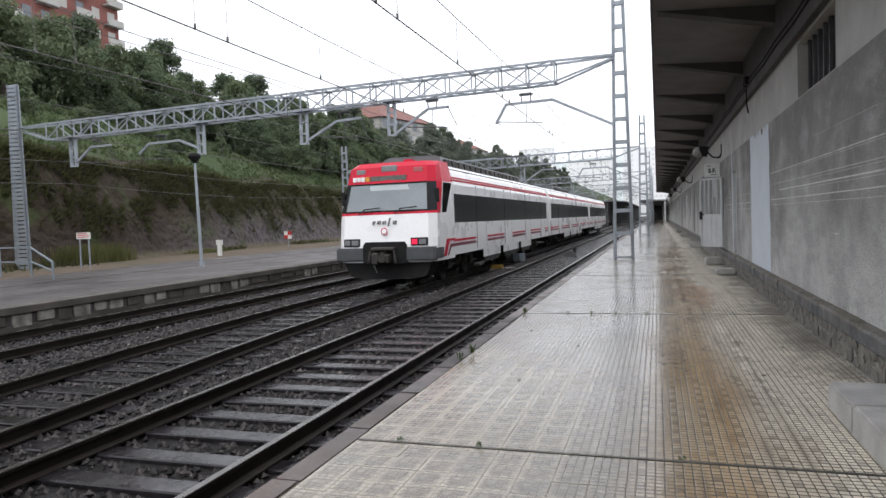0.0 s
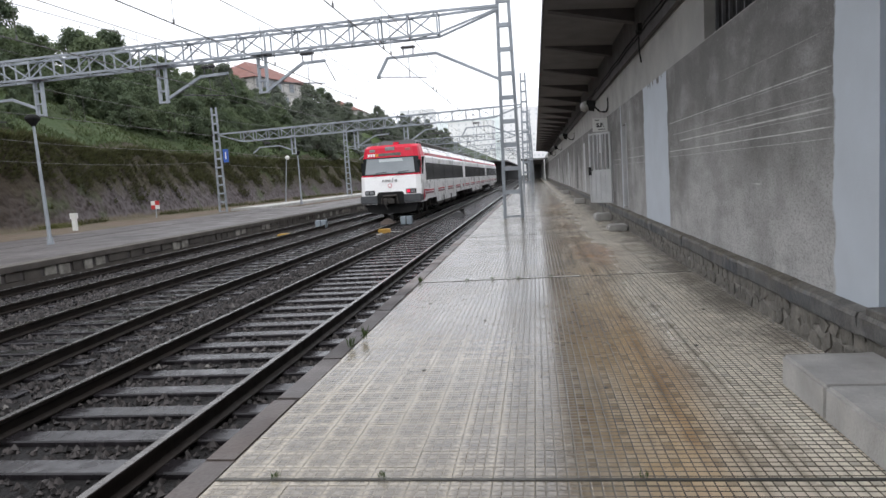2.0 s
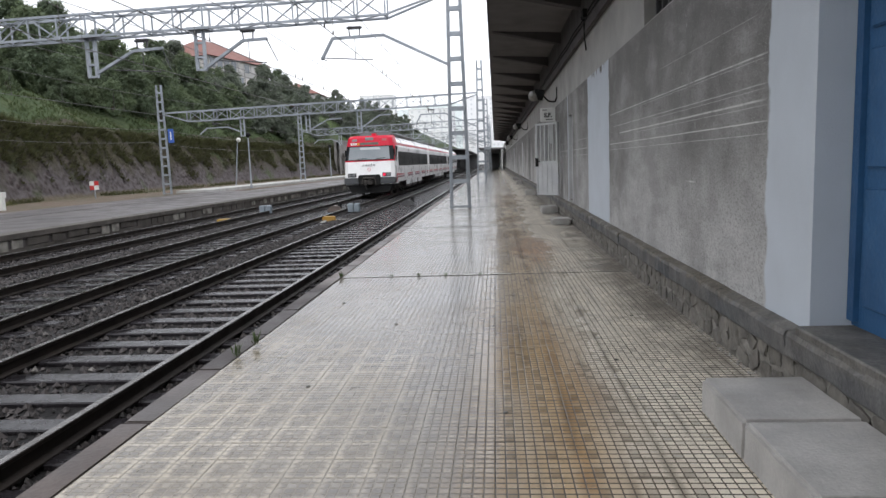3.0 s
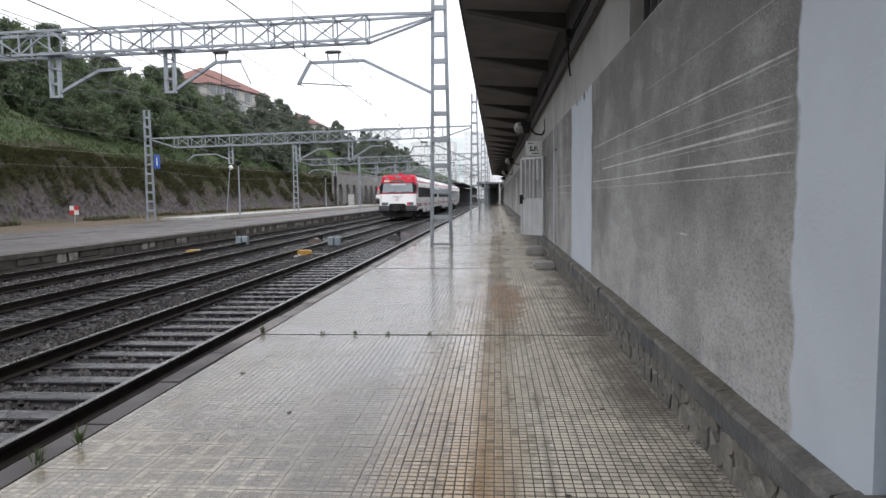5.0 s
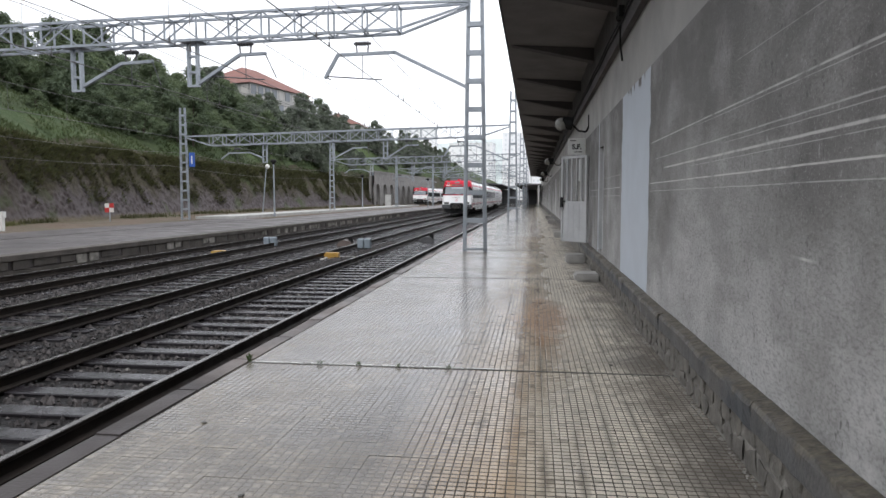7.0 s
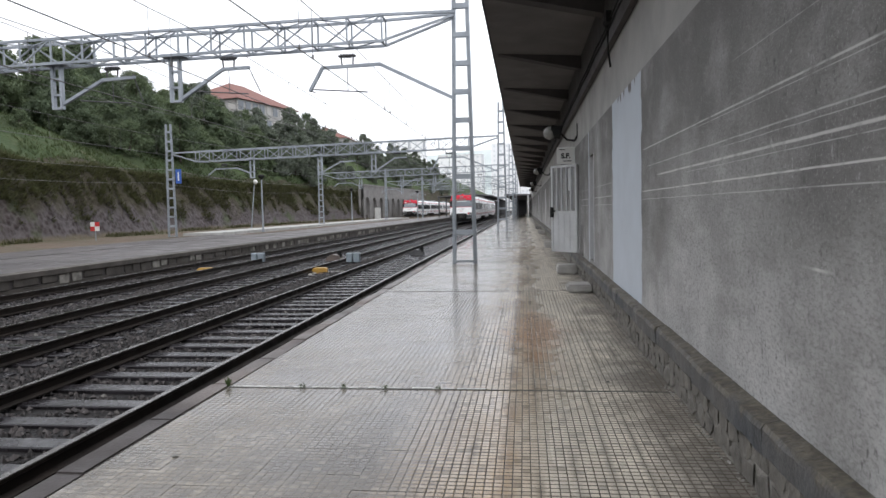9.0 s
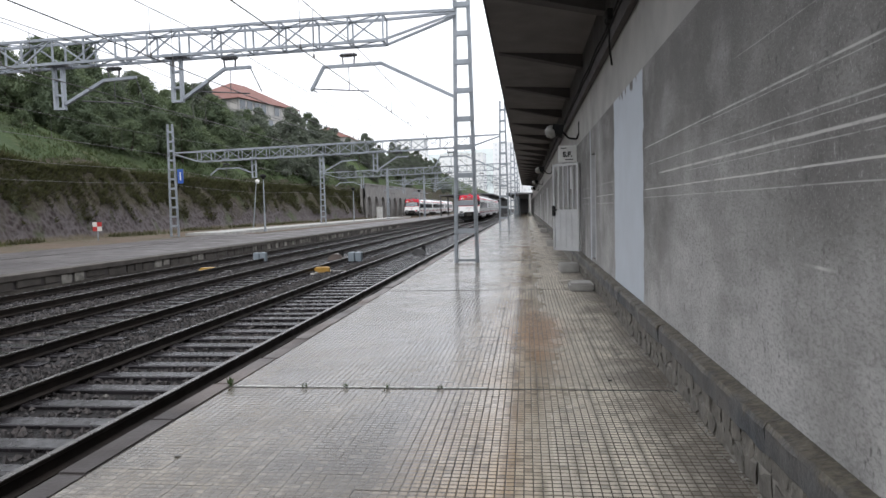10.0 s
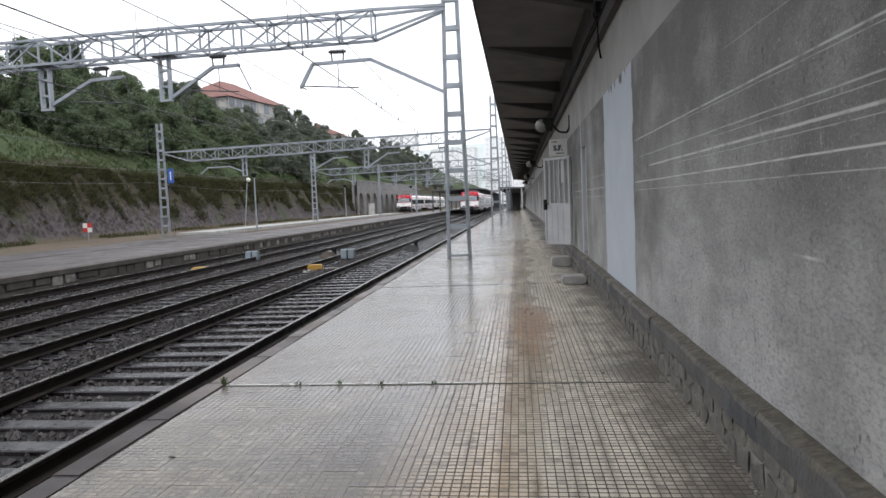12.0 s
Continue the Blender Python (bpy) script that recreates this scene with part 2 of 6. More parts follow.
def wall_material():
    g = Graph("old_cement_render")
    p = g.place()
    x, y, z = g.axes()
    n1 = g.noise(0.55, 6.0, p)
    n2 = g.noise(3.0, 6.0, g.stretch(p, (1, 0.5, 1)))
    streak = g.noise(1.0, 5.0, g.stretch(p, (1, 2.6, 0.28)))
    # base tone of the render, darker towards the top
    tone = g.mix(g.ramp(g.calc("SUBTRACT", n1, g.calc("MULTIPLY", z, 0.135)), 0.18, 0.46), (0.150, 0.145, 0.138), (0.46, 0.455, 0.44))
    tone = g.mix(g.ramp(streak, 0.48, 0.72, 0, 0.40), tone, (0.17, 0.163, 0.15))
    tone = g.mix(g.ramp(n2, 0.52, 0.70, 0, 0.32), tone, (0.50, 0.495, 0.48))
    grain = g.noise(58.0, 9.0, g.stretch(p, (1, 0.45, 1)), 0.78)
    tone = g.mix(g.ramp(grain, 0.47, 0.62, 0, 0.55), tone, (0.11, 0.106, 0.098))
    tone = g.mix(g.ramp(g.noise(85.0, 4.0, p, 0.7), 0.56, 0.66, 0, 0.5), tone, (0.46, 0.455, 0.44))
    pit = g.noise(26.0, 5.0, g.stretch(p, (1, 1, 0.6)), 0.6)
    tone = g.mix(g.calc("MULTIPLY", g.ramp(pit, 0.60, 0.68), g.ramp(g.noise(1.3, 5.0, p), 0.42, 0.62, 0.15, 0.75)), tone, (0.085, 0.083, 0.08))
    tone = g.mix(g.calc("MULTIPLY", g.ramp(pit, 0.36, 0.30), g.ramp(g.noise(0.9, 5.0, p), 0.45, 0.65, 0.1, 0.6)), tone, (0.55, 0.545, 0.53))
    blot = g.noise(1.9, 8.0, g.stretch(p, (1, 0.5, 1)), 0.72)
    tone = g.mix(g.ramp(blot, 0.47, 0.62, 0, 0.34), tone, (0.115, 0.11, 0.10))
    wob = g.calc("MULTIPLY", g.calc("SUBTRACT", g.noise(3.4, 5.0, p), 0.5), 0.22)
    yy, zz = g.calc("ADD", y, wob), g.calc("ADD", z, wob)

    def between(v, a, b, soft=0.015):
        return g.calc("MULTIPLY", g.ramp(v, a - soft, a + soft), g.ramp(v, b + soft, b - soft))
    # lighter, smooth paint: two pilasters and the band under the canopy
    paint = (0.52, 0.565, 0.61)
    drips = g.calc("ADD", zz, g.calc("MULTIPLY", g.ramp(g.noise(5.0, 2.0, g.stretch(p, (1, 1, 0.05))), 0.45, 0.6), -0.35))
    m1 = g.calc("MULTIPLY", between(yy, 11.66, 13.95), g.calc("MULTIPLY", g.ramp(zz, 0.40, 0.44), g.ramp(drips, 2.80, 2.76)))
    m2 = between(yy, 4.0, 5.77)
    m3 = between(yy, 17.28, 17.42)
    blotch = g.ramp(g.noise(2.0, 6.0, p), 0.3, 0.7, 0.0, 0.35)
    paint_tone = g.mix(blotch, paint, (0.40, 0.43, 0.455))
    tone = g.mix(g.calc("MAXIMUM", m1, g.calc("MAXIMUM", m2, m3)), tone, paint_tone)
    band_tone = g.mix(g.ramp(g.noise(1.4, 6.0, p), 0.35, 0.7), (0.40, 0.392, 0.37), (0.29, 0.283, 0.267))
    tone = g.mix(g.ramp(z, 2.855, 2.865), tone, band_tone)
    # long chalk-like scratches
    drift = g.calc("MULTIPLY", g.calc("SUBTRACT", g.noise(2.2, 5.0, p), 0.5), 0.009)
    zs = g.calc("ADD", z, drift)
    for a, b, y0, y1, w, k in ((2.04, 0.0, 5.85, 11.5, 0.010, 0.8), (2.015, 0.0, 5.9, 9.4, 0.005, 0.5), (1.85, 0.001, 5.85, 11.3, 0.008, 0.6), (1.825, 0.0, 5.9, 8.8, 0.005, 0.5), (1.755, 0.0, 5.9, 10.8, 0.013, 0.9), (1.72, 0.0, 5.9, 9.8, 0.005, 0.5), (1.62, 0.0, 5.85, 11.6, 0.009, 1.0), (1.54, 0.0, 5.85, 11.6, 0.006, 0.6), (2.30, 0.0, 6.0, 8.6, 0.006, 0.35), (1.80, 0.0, 14.1, 19.0, 0.010, 0.4), (1.62, 0.0, 14.1, 19.0, 0.012, 0.7), (1.50, 0.0, 14.1, 19.0, 0.009, 0.5), (0.47, 0.0, 6.76, 6.86, 0.07, 1.0), (1.12, 0.01, 7.38, 7.56, 0.012, 0.9)):
        off = g.calc("ABSOLUTE", g.calc("SUBTRACT", zs, g.calc("ADD", a, g.calc("MULTIPLY", y, b))))
        line = g.calc("MULTIPLY", g.ramp(off, w * 0.75, w * 0.3), between(yy, y0, y1, 0.1))
        line = g.calc("MULTIPLY", line, g.ramp(g.noise(7.0, 4.0, p), 0.30, 0.52, 0.10 * k, 0.82 * k))
        tone = g.mix(line, tone, (0.66, 0.65, 0.62))
    bump = g.calc("ADD", g.calc("MULTIPLY", grain, 0.6), g.calc("MULTIPLY", n2, 1.4))
    return g.done(tone, 0.82, 0.0, bump, 0.006)


def groove_material():
    """The dirt between the pads: dark by the wall, worn level and pale by the edge."""
    g = Graph("dirty_tile_groove")
    p = g.place()
    x, y, z = g.axes()
    worn = g.calc("ADD", x, g.calc("MULTIPLY", g.calc("SUBTRACT", g.noise(0.7, 4.0, p), 0.5), 1.6))
    worn = g.calc("MULTIPLY", g.ramp(worn, -0.35, -1.0), g.ramp(y, 8.2, 5.2, 0.05, 1.0))
    dirt = g.mix(g.ramp(g.noise(1.2, 4.0, p), 0.35, 0.65), (0.045, 0.038, 0.030), (0.11, 0.09, 0.064))
    dirt = g.mix(g.ramp(x, -0.05, -0.5, 0.0, 0.85), dirt, (0.098, 0.087, 0.069))
    tone = g.mix(g.calc("MULTIPLY", worn, 0.9), dirt, (0.215, 0.19, 0.148))
    cement = g.ramp(g.calc("ADD", x, g.calc("MULTIPLY", g.calc("SUBTRACT", g.noise(1.1, 6.0, p), 0.5), 1.3)), 0.60, 1.10)
    cement = g.calc("MULTIPLY", cement, g.ramp(y, 5.2, 7.2, 0.25, 1.0))
    tone = g.mix(g.calc("MULTIPLY", cement, 0.6), tone, (0.125, 0.11, 0.09))
    tone = g.mix(g.calc("MULTIPLY", g.ramp(x, -0.1, 0.15), g.ramp(g.noise(1.4, 5.0, p), 0.4, 0.62, 0.0, 0.4)), tone, (0.12, 0.088, 0.052))
    return g.done(tone, g.ramp(x, -0.05, -0.5, 0.7, 0.28), 0.0, g.noise(60.0, 3.0, p), 0.001, spec=0.35)


def plinth_material():
    """Blue-grey dressed stone with brown moss along its sloping top."""
    g = Graph("dark_plinth_stone")
    p = g.place()
    x, y, z = g.axes()
    tone = g.mix(g.ramp(g.noise(1.3, 6.0, p), 0.35, 0.65), (0.062, 0.070, 0.078), (0.115, 0.108, 0.098))
    tone = g.mix(g.ramp(g.node("ShaderNodeObjectInfo", "Random"), 0, 1, 0, 0.35), tone, (0.12, 0.118, 0.112))
    ragged = g.calc("ADD", z, g.calc("MULTIPLY", g.calc("SUBTRACT", g.noise(7.0, 5.0, p), 0.5), 0.16))
    tone = g.mix(g.ramp(ragged, 0.375, 0.425, 0, 0.9), tone, g.mix(g.ramp(g.noise(16.0, 5.0, p), 0.4, 0.62), (0.075, 0.062, 0.042), (0.165, 0.145, 0.105)))
    tone = g.mix(g.ramp(y, 6.6, 5.6, 0, 0.55), tone, g.mix(g.ramp(g.noise(5.0, 6.0, p), 0.4, 0.6), (0.20, 0.195, 0.185), (0.10, 0.098, 0.094)))
    grain = g.noise(45.0, 4.0, p)
    tone = g.mix(g.ramp(grain, 0.4, 0.65, 0, 0.4), tone, (0.035, 0.035, 0.036))
    return g.done(tone, g.ramp(g.noise(3.0, 3.0, p), 0.3, 0.7, 0.45, 0.75), 0.0, grain, 0.006)


def kerb_material():
    """Pinkish worn concrete; one wet stretch is also darkened in colour for missing sheen."""
    g = Graph("wet_kerb_concrete")
    p = g.place()
    x, y, z = g.axes()
    tone = g.mix(g.ramp(g.noise(0.7, 6.0, p), 0.35, 0.66), (0.165, 0.128, 0.110), (0.062, 0.052, 0.049))
    tone = g.mix(g.ramp(g.node("ShaderNodeObjectInfo", "Random"), 0, 1, 0, 0.4), tone, (0.10, 0.093, 0.09))
    edge = g.calc("ADD", y, g.calc("MULTIPLY", g.calc("SUBTRACT", g.noise(1.2, 5.0, p), 0.5), 1.8))
    # wet stretch, with its weaker reflection painted in as a darker tone
    dull_stretch = g.calc("MULTIPLY", g.ramp(edge, 5.7, 6.3), g.ramp(edge, 9.8, 9.2))
    tone = g.mix(g.calc("MULTIPLY", dull_stretch, 0.8), tone, (0.036, 0.033, 0.034))
    grain = g.noise(40.0, 4.0, p)
    tone = g.mix(g.ramp(grain, 0.45, 0.68, 0, 0.4), tone, (0.04, 0.035, 0.032))
    rough = g.calc("ADD", g.ramp(g.noise(1.9, 4.0, p), 0.3, 0.7, 0.30, 0.6), g.calc("MULTIPLY", dull_stretch, 0.12))
    return g.done(tone, rough, 0.0, grain, 0.004, spec=0.3)


M_GROOVE = groove_material()
M_TILE = platform_material("wet_grooved_tile")
M_PAVE = platform_material("wet_paving_far", True)
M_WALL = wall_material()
M_COPING = kerb_material()
M_CONCRETE = plain("grey_concrete", (0.44, 0.44, 0.42), (0.31, 0.31, 0.295), 1.8, (0.55, 0.85), bump=0.004, world_space=True)
M_JOINT = plain("dark_joint_mortar", (0.05, 0.048, 0.042), (0.08, 0.075, 0.06), 4.0, (0.4, 0.8), world_space=True)
M_PLINTH = plinth_material()
M_RUBBLE = plain("rubble_stone", (0.105, 0.098, 0.085), (0.215, 0.20, 0.172), 5.0, (0.6, 0.9), bump=0.012, fine=22, world_space=True)
M_FOOT = plain("crumbling_lime_mortar", (0.12, 0.112, 0.096), (0.31, 0.295, 0.262), 4.5, (0.7, 0.95), bump=0.02, fine=24, world_space=True)
M_BALLAST = plain("wet_ballast", (0.009, 0.0083, 0.0082), (0.018, 0.0167, 0.016), 0.7, (0.5, 0.9), bump=0.05, fine=17, world_space=True, spec=0.2)
M_RAIL = plain("dark_worn_rail", (0.016, 0.013, 0.011), (0.028, 0.021, 0.017), 2.0, (0.4, 0.65), 0.2, 0.002, world_space=True, spec=0.2)
M_RAILTOP = plain("bright_rail_head", (0.20, 0.19, 0.18), (0.12, 0.11, 0.10), 3.0, (0.18, 0.35), 0.9, 0.001, world_space=True)
M_SLEEPER = plain("wet_timber_sleeper", (0.010, 0.009, 0.0098), (0.026, 0.023, 0.026), 3.0, (0.12, 0.34), bump=0.003, fine=14, world_space=True, spec=0.34)
M_STEEL = plain("galvanised_steel", (0.33, 0.36, 0.39), (0.24, 0.265, 0.29), 2.0, (0.4, 0.6), 0.35, 0.001)
M_DARKSTEEL = plain("dark_steel", (0.07, 0.07, 0.075), (0.11, 0.11, 0.11), 3.0, (0.4, 0.7), 0.4, 0.002)
M_WIRE = plain("copper_wire", (0.10, 0.10, 0.10), (0.14, 0.13, 0.12), 5.0, (0.4, 0.6), 0.5, 0.0)
M_SOFFIT = plain("sooty_soffit", (0.145, 0.134, 0.133), (0.215, 0.20, 0.197), 0.9, (0.7, 0.9), bump=0.004, world_space=True)
M_BEAM = plain("sooty_beam", (0.070, 0.064, 0.064), (0.105, 0.097, 0.097), 1.5, (0.7, 0.9), world_space=True)
M_WHITE = plain("train_white", (0.93, 0.93, 0.925), (0.89, 0.89, 0.885), 0.35, (0.22, 0.4), bump=0.0005, coat=0.1)
M_RED = plain("train_red", (0.56, 0.007, 0.034), (0.49, 0.008, 0.030), 1.0, (0.35, 0.5), bump=0.0005, spec=0.25)
M_MAUVE = plain("train_dark_red", (0.22, 0.03, 0.06), (0.18, 0.03, 0.06), 1.0, (0.3, 0.45), bump=0.0005)
M_GREY = plain("train_bumper_grey", (0.055, 0.06, 0.065), (0.08, 0.083, 0.088), 2.0, (0.4, 0.6), bump=0.001)
M_UNDER = plain("oily_underframe", (0.028, 0.026, 0.024), (0.06, 0.05, 0.042), 2.0, (0.5, 0.8), 0.2, 0.01)
M_ROOFGREY = plain("train_roof_grey", (0.12, 0.125, 0.13), (0.075, 0.078, 0.082), 1.0, (0.4, 0.6), bump=0.001)
M_GLASS = plain("dark_tinted_glass", (0.018, 0.02, 0.022), (0.03, 0.033, 0.036), 0.4, (0.10, 0.18), bump=0.0, spec=0.08)
M_SCREEN = plain("grey_windscreen", (0.19, 0.215, 0.23), (0.26, 0.285, 0.30), 0.5, (0.06, 0.12), bump=0.0, spec=0.5)
M_BLINDPALE = plain("pale_sun_blind", (0.42, 0.45, 0.46), (0.36, 0.39, 0.40), 2.0, (0.4, 0.6), bump=0.0)
M_RUBBER = plain("black_rubber", (0.010, 0.010, 0.010), (0.018, 0.018, 0.018), 4.0, (0.6, 0.8), spec=0.2)
M_DISPLAY = plain("dull_display", (0.12, 0.12, 0.11), (0.16, 0.15, 0.13), 3.0, (0.2, 0.4))
M_EMBLEM = plain("grey_emblem", (0.24, 0.23, 0.23), (0.30, 0.29, 0.29), 4.0)
M_LENS = plain("clear_lamp_glass", (0.25, 0.26, 0.265), (0.18, 0.19, 0.195), 6.0, (0.08, 0.2), bump=0.0, coat=0.5)
M_ORANGE = plain("orange_letters", (0.7, 0.33, 0.05), (0.6, 0.3, 0.05), 4.0)
M_YELLOW = plain("yellow_cover", (0.50, 0.29, 0.05), (0.36, 0.2, 0.04), 3.0, (0.35, 0.6))
M_BLUEBOX = plain("pale_blue_box", (0.24, 0.28, 0.31), (0.18, 0.215, 0.245), 3.0, (0.4, 0.6), 0.2)
M_BLUEDOOR = plain("blue_door_paint", (0.035, 0.12, 0.26), (0.025, 0.085, 0.19), 2.0, (0.4, 0.65))
M_GATE = plain("white_gate_paint", (0.56, 0.57, 0.57), (0.44, 0.45, 0.45), 2.0, (0.4, 0.6))
M_SIGNWHITE = plain("white_sign_plate", (0.70, 0.70, 0.67), (0.58, 0.58, 0.55), 3.0, (0.3, 0.5))
M_BLACK = plain("black_letters", (0.02, 0.02, 0.02), (0.03, 0.03, 0.03), 5.0)
M_BLUESIGN = plain("blue_sign", (0.03, 0.10, 0.40), (0.03, 0.08, 0.3), 3.0, (0.3, 0.5))
M_SIGNRED = plain("red_sign", (0.45, 0.03, 0.03), (0.38, 0.03, 0.03), 3.0)
M_DOORGREY = plain("grey_door", (0.16, 0.16, 0.155), (0.12, 0.12, 0.115), 2.0, (0.5, 0.7))
M_LAMPGLASS = plain("frosted_globe", (0.30, 0.29, 0.27), (0.22, 0.215, 0.20), 4.0, (0.2, 0.4))
M_ASPHALT = plain("wet_far_platform", (0.055, 0.048, 0.047), (0.110, 0.098, 0.095), 0.35, (0.3, 0.6), bump=0.004, world_space=True, spec=0.28)
M_PLATFACE = plain("stained_platform_face", (0.052, 0.044, 0.037), (0.098, 0.086, 0.072), 1.6, (0.6, 0.85), bump=0.01, world_space=True)
M_BLOCK = plain("stained_edge_block", (0.36, 0.34, 0.30), (0.075, 0.066, 0.054), 3.2, (0.6, 0.85), bump=0.012, world_space=True)
M_FACEPALE = plain("pale_face_block", (0.42, 0.41, 0.38), (0.22, 0.21, 0.18), 2.4, (0.6, 0.85), bump=0.008, world_space=True)
M_DIRT = plain("earth_strip", (0.105, 0.067, 0.044), (0.062, 0.060, 0.028), 0.45, (0.7, 0.9), bump=0.03, fine=12, world_space=True)
M_FACESTONE = plain("grey_wall_stone", (0.22, 0.21, 0.20), (0.145, 0.14, 0.132), 0.9, (0.7, 0.9), bump=0.03, fine=5, world_space=True)
M_STEP = plain("worn_step_concrete", (0.50, 0.487, 0.455), (0.30, 0.29, 0.27), 2.6, (0.6, 0.85), bump=0.006, fine=55, world_space=True)
M_TRUNK = plain("bark", (0.07, 0.055, 0.042), (0.11, 0.09, 0.07), 6.0, (0.7, 0.9), bump=0.02)


def leaf_material(name, a, b, c):
    g = Graph(name)
    each = g.node("ShaderNodeNewGeometry", "Random Per Island")
    tree = g.node("ShaderNodeObjectInfo", "Random")
    tone = g.mix(each, a, b)
    tone = g.mix(g.ramp(tree, 0, 1, 0, 0.6), tone, c)
    through_leaf = g.node("ShaderNodeBsdfTranslucent", Color=g.mix(0.35, tone, (0.16, 0.20, 0.07)))
    material = g.done(tone, 0.6, spec=0.3)
    both = g.node("ShaderNodeMixShader", i0=0.42, i1=g.shader.outputs[0], i2=through_leaf)
    g.put(g.tree.nodes["Material Output"].inputs["Surface"], both)
    return material


def hill_material():
    g = Graph("grass_slope")
    p = g.place()
    n = g.noise(0.09, 5.0, p)
    tone = g.mix(g.ramp(n, 0.36, 0.62), (0.066, 0.094, 0.036), (0.042, 0.063, 0.027))
    tone = g.mix(g.ramp(g.noise(0.5, 5.0, p), 0.52, 0.7, 0, 0.7), tone, (0.085, 0.105, 0.048))
    tone = g.mix(g.ramp(g.noise(4.0, 4.0, p), 0.4, 0.7, 0, 0.3), tone, (0.04, 0.065, 0.028))
    tone = g.mix(g.ramp(g.noise(0.22, 6.0, p, 0.65), 0.50, 0.64, 0, 0.75), tone, (0.040, 0.052, 0.026))
    tone = g.mix(g.ramp(g.noise(0.8, 6.0, g.stretch(p, (0.5, 1, 1)), 0.7), 0.56, 0.68, 0, 0.6), tone, (0.105, 0.092, 0.052))
    return g.done(tone, 0.85, 0.0, g.noise(3.0, 5.0, p), 0.25, spec=0.2)


def cutting_material():
    g = Graph("dark_rock_cutting")
    p = g.place()
    x, y, z = g.axes()
    n = g.noise(0.5, 6.0, p)
    rock = g.mix(g.ramp(n, 0.35, 0.65), (0.038, 0.028, 0.028), (0.066, 0.053, 0.053))
    vor = g.node("ShaderNodeTexVoronoi", "Distance", Vector=p, Scale=2.6)
    rock = g.mix(g.ramp(vor, 0.25, 0.6, 0, 0.6), rock, (0.122, 0.112, 0.112))
    scrub = g.mix(g.noise(1.2, 5.0, p), (0.048, 0.036, 0.027), (0.050, 0.050, 0.028))
    edge = g.ramp(g.calc("ADD", z, g.calc("MULTIPLY", n, 4.5)), 3.5, 5.0)
    tone = g.mix(edge, rock, scrub)
    soil = g.ramp(g.calc("ADD", y, g.calc("MULTIPLY", g.calc("SUBTRACT", g.noise(0.25, 4.0, p), 0.5), 26.0)), 46.0, 30.0, 0.0, 0.9)
    tone = g.mix(soil, tone, g.mix(g.noise(0.9, 6.0, p), (0.026, 0.0175, 0.013), (0.040, 0.030, 0.019)))
    earth = g.mix(g.noise(1.5, 4.0, p), (0.10, 0.074, 0.055), (0.085, 0.08, 0.05))
    tone = g.mix(g.ramp(g.calc("ADD", z, g.calc("MULTIPLY", n, 0.5)), 0.62, 0.36), tone, earth)
    green = g.ramp(g.noise(0.35, 5.0, p), 0.56, 0.68, 0, 0.6)
    tone = g.mix(green, tone, (0.05, 0.075, 0.022))
    return g.done(tone, 0.9, 0.0, g.calc("ADD", g.noise(2.4, 6.0, p), g.calc("MULTIPLY", vor, -0.6)), 0.22, spec=0.25)


M_HILL = hill_material()
M_CUT = cutting_material()
M_LEAF = leaf_material("tree_leaves", (0.082, 0.118, 0.066), (0.150, 0.190, 0.110), (0.155, 0.19, 0.11))
M_LEAFDARK = leaf_material("dark_tree_leaves", (0.070, 0.100, 0.064), (0.128, 0.166, 0.104), (0.122, 0.155, 0.096))
# far leaves: distance haze mixed into the green as a paler colour
M_LEAFHAZE = leaf_material("hazed_tree_leaves", (0.115, 0.14, 0.11), (0.175, 0.20, 0.16), (0.16, 0.18, 0.15))
M_SCRUB = leaf_material("scrub_leaves", (0.046, 0.036, 0.020), (0.080, 0.060, 0.032), (0.045, 0.055, 0.024))
M_TALLGRASS = leaf_material("tall_grass_blades", (0.070, 0.085, 0.026), (0.125, 0.105, 0.042), (0.10, 0.10, 0.035))
M_SLOPEGRASS = leaf_material("slope_grass_blades", (0.036, 0.056, 0.022), (0.060, 0.080, 0.032), (0.050, 0.058, 0.026))
M_WEED = leaf_material("weed_leaves", (0.050, 0.085, 0.034), (0.072, 0.110, 0.044), (0.06, 0.09, 0.038))
M_BRICK = plain("red_brick_facade", (0.30, 0.115, 0.095), (0.25, 0.10, 0.082), 0.4, (0.7, 0.9), bump=0.01, fine=8, world_space=True)
M_ROOFTILE = plain("orange_roof_tiles", (0.22, 0.098, 0.080), (0.18, 0.088, 0.072), 0.4, (0.7, 0.9), bump=0.04, fine=6, world_space=True)
# white towers: walls and panes lightened further to paint in the haze
M_FARWALL = plain("hazed_white_facade", (0.88, 0.88, 0.88), (0.82, 0.83, 0.84), 0.05, (0.7, 0.9), bump=0.0, world_space=True)
M_FARPANE = plain("hazed_window", (0.66, 0.68, 0.70), (0.72, 0.74, 0.76), 0.3, (0.3, 0.5), bump=0.0)
M_PALEWALL = plain("pale_facade", (0.44, 0.43, 0.41), (0.34, 0.33, 0.315), 0.15, (0.7, 0.9), bump=0.01, fine=4, world_space=True)
M_PANE = plain("window_pane", (0.16, 0.18, 0.20), (0.22, 0.24, 0.26), 0.4, (0.08, 0.2), bump=0.0)
M_BLIND = plain("window_blind", (0.55, 0.53, 0.50), (0.45, 0.44, 0.42), 0.4, (0.5, 0.8), bump=0.0)
# wooded hills with the mist painted in as a pale grey-green
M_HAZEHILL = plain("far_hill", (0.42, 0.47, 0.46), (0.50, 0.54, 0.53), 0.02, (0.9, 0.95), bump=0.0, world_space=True)
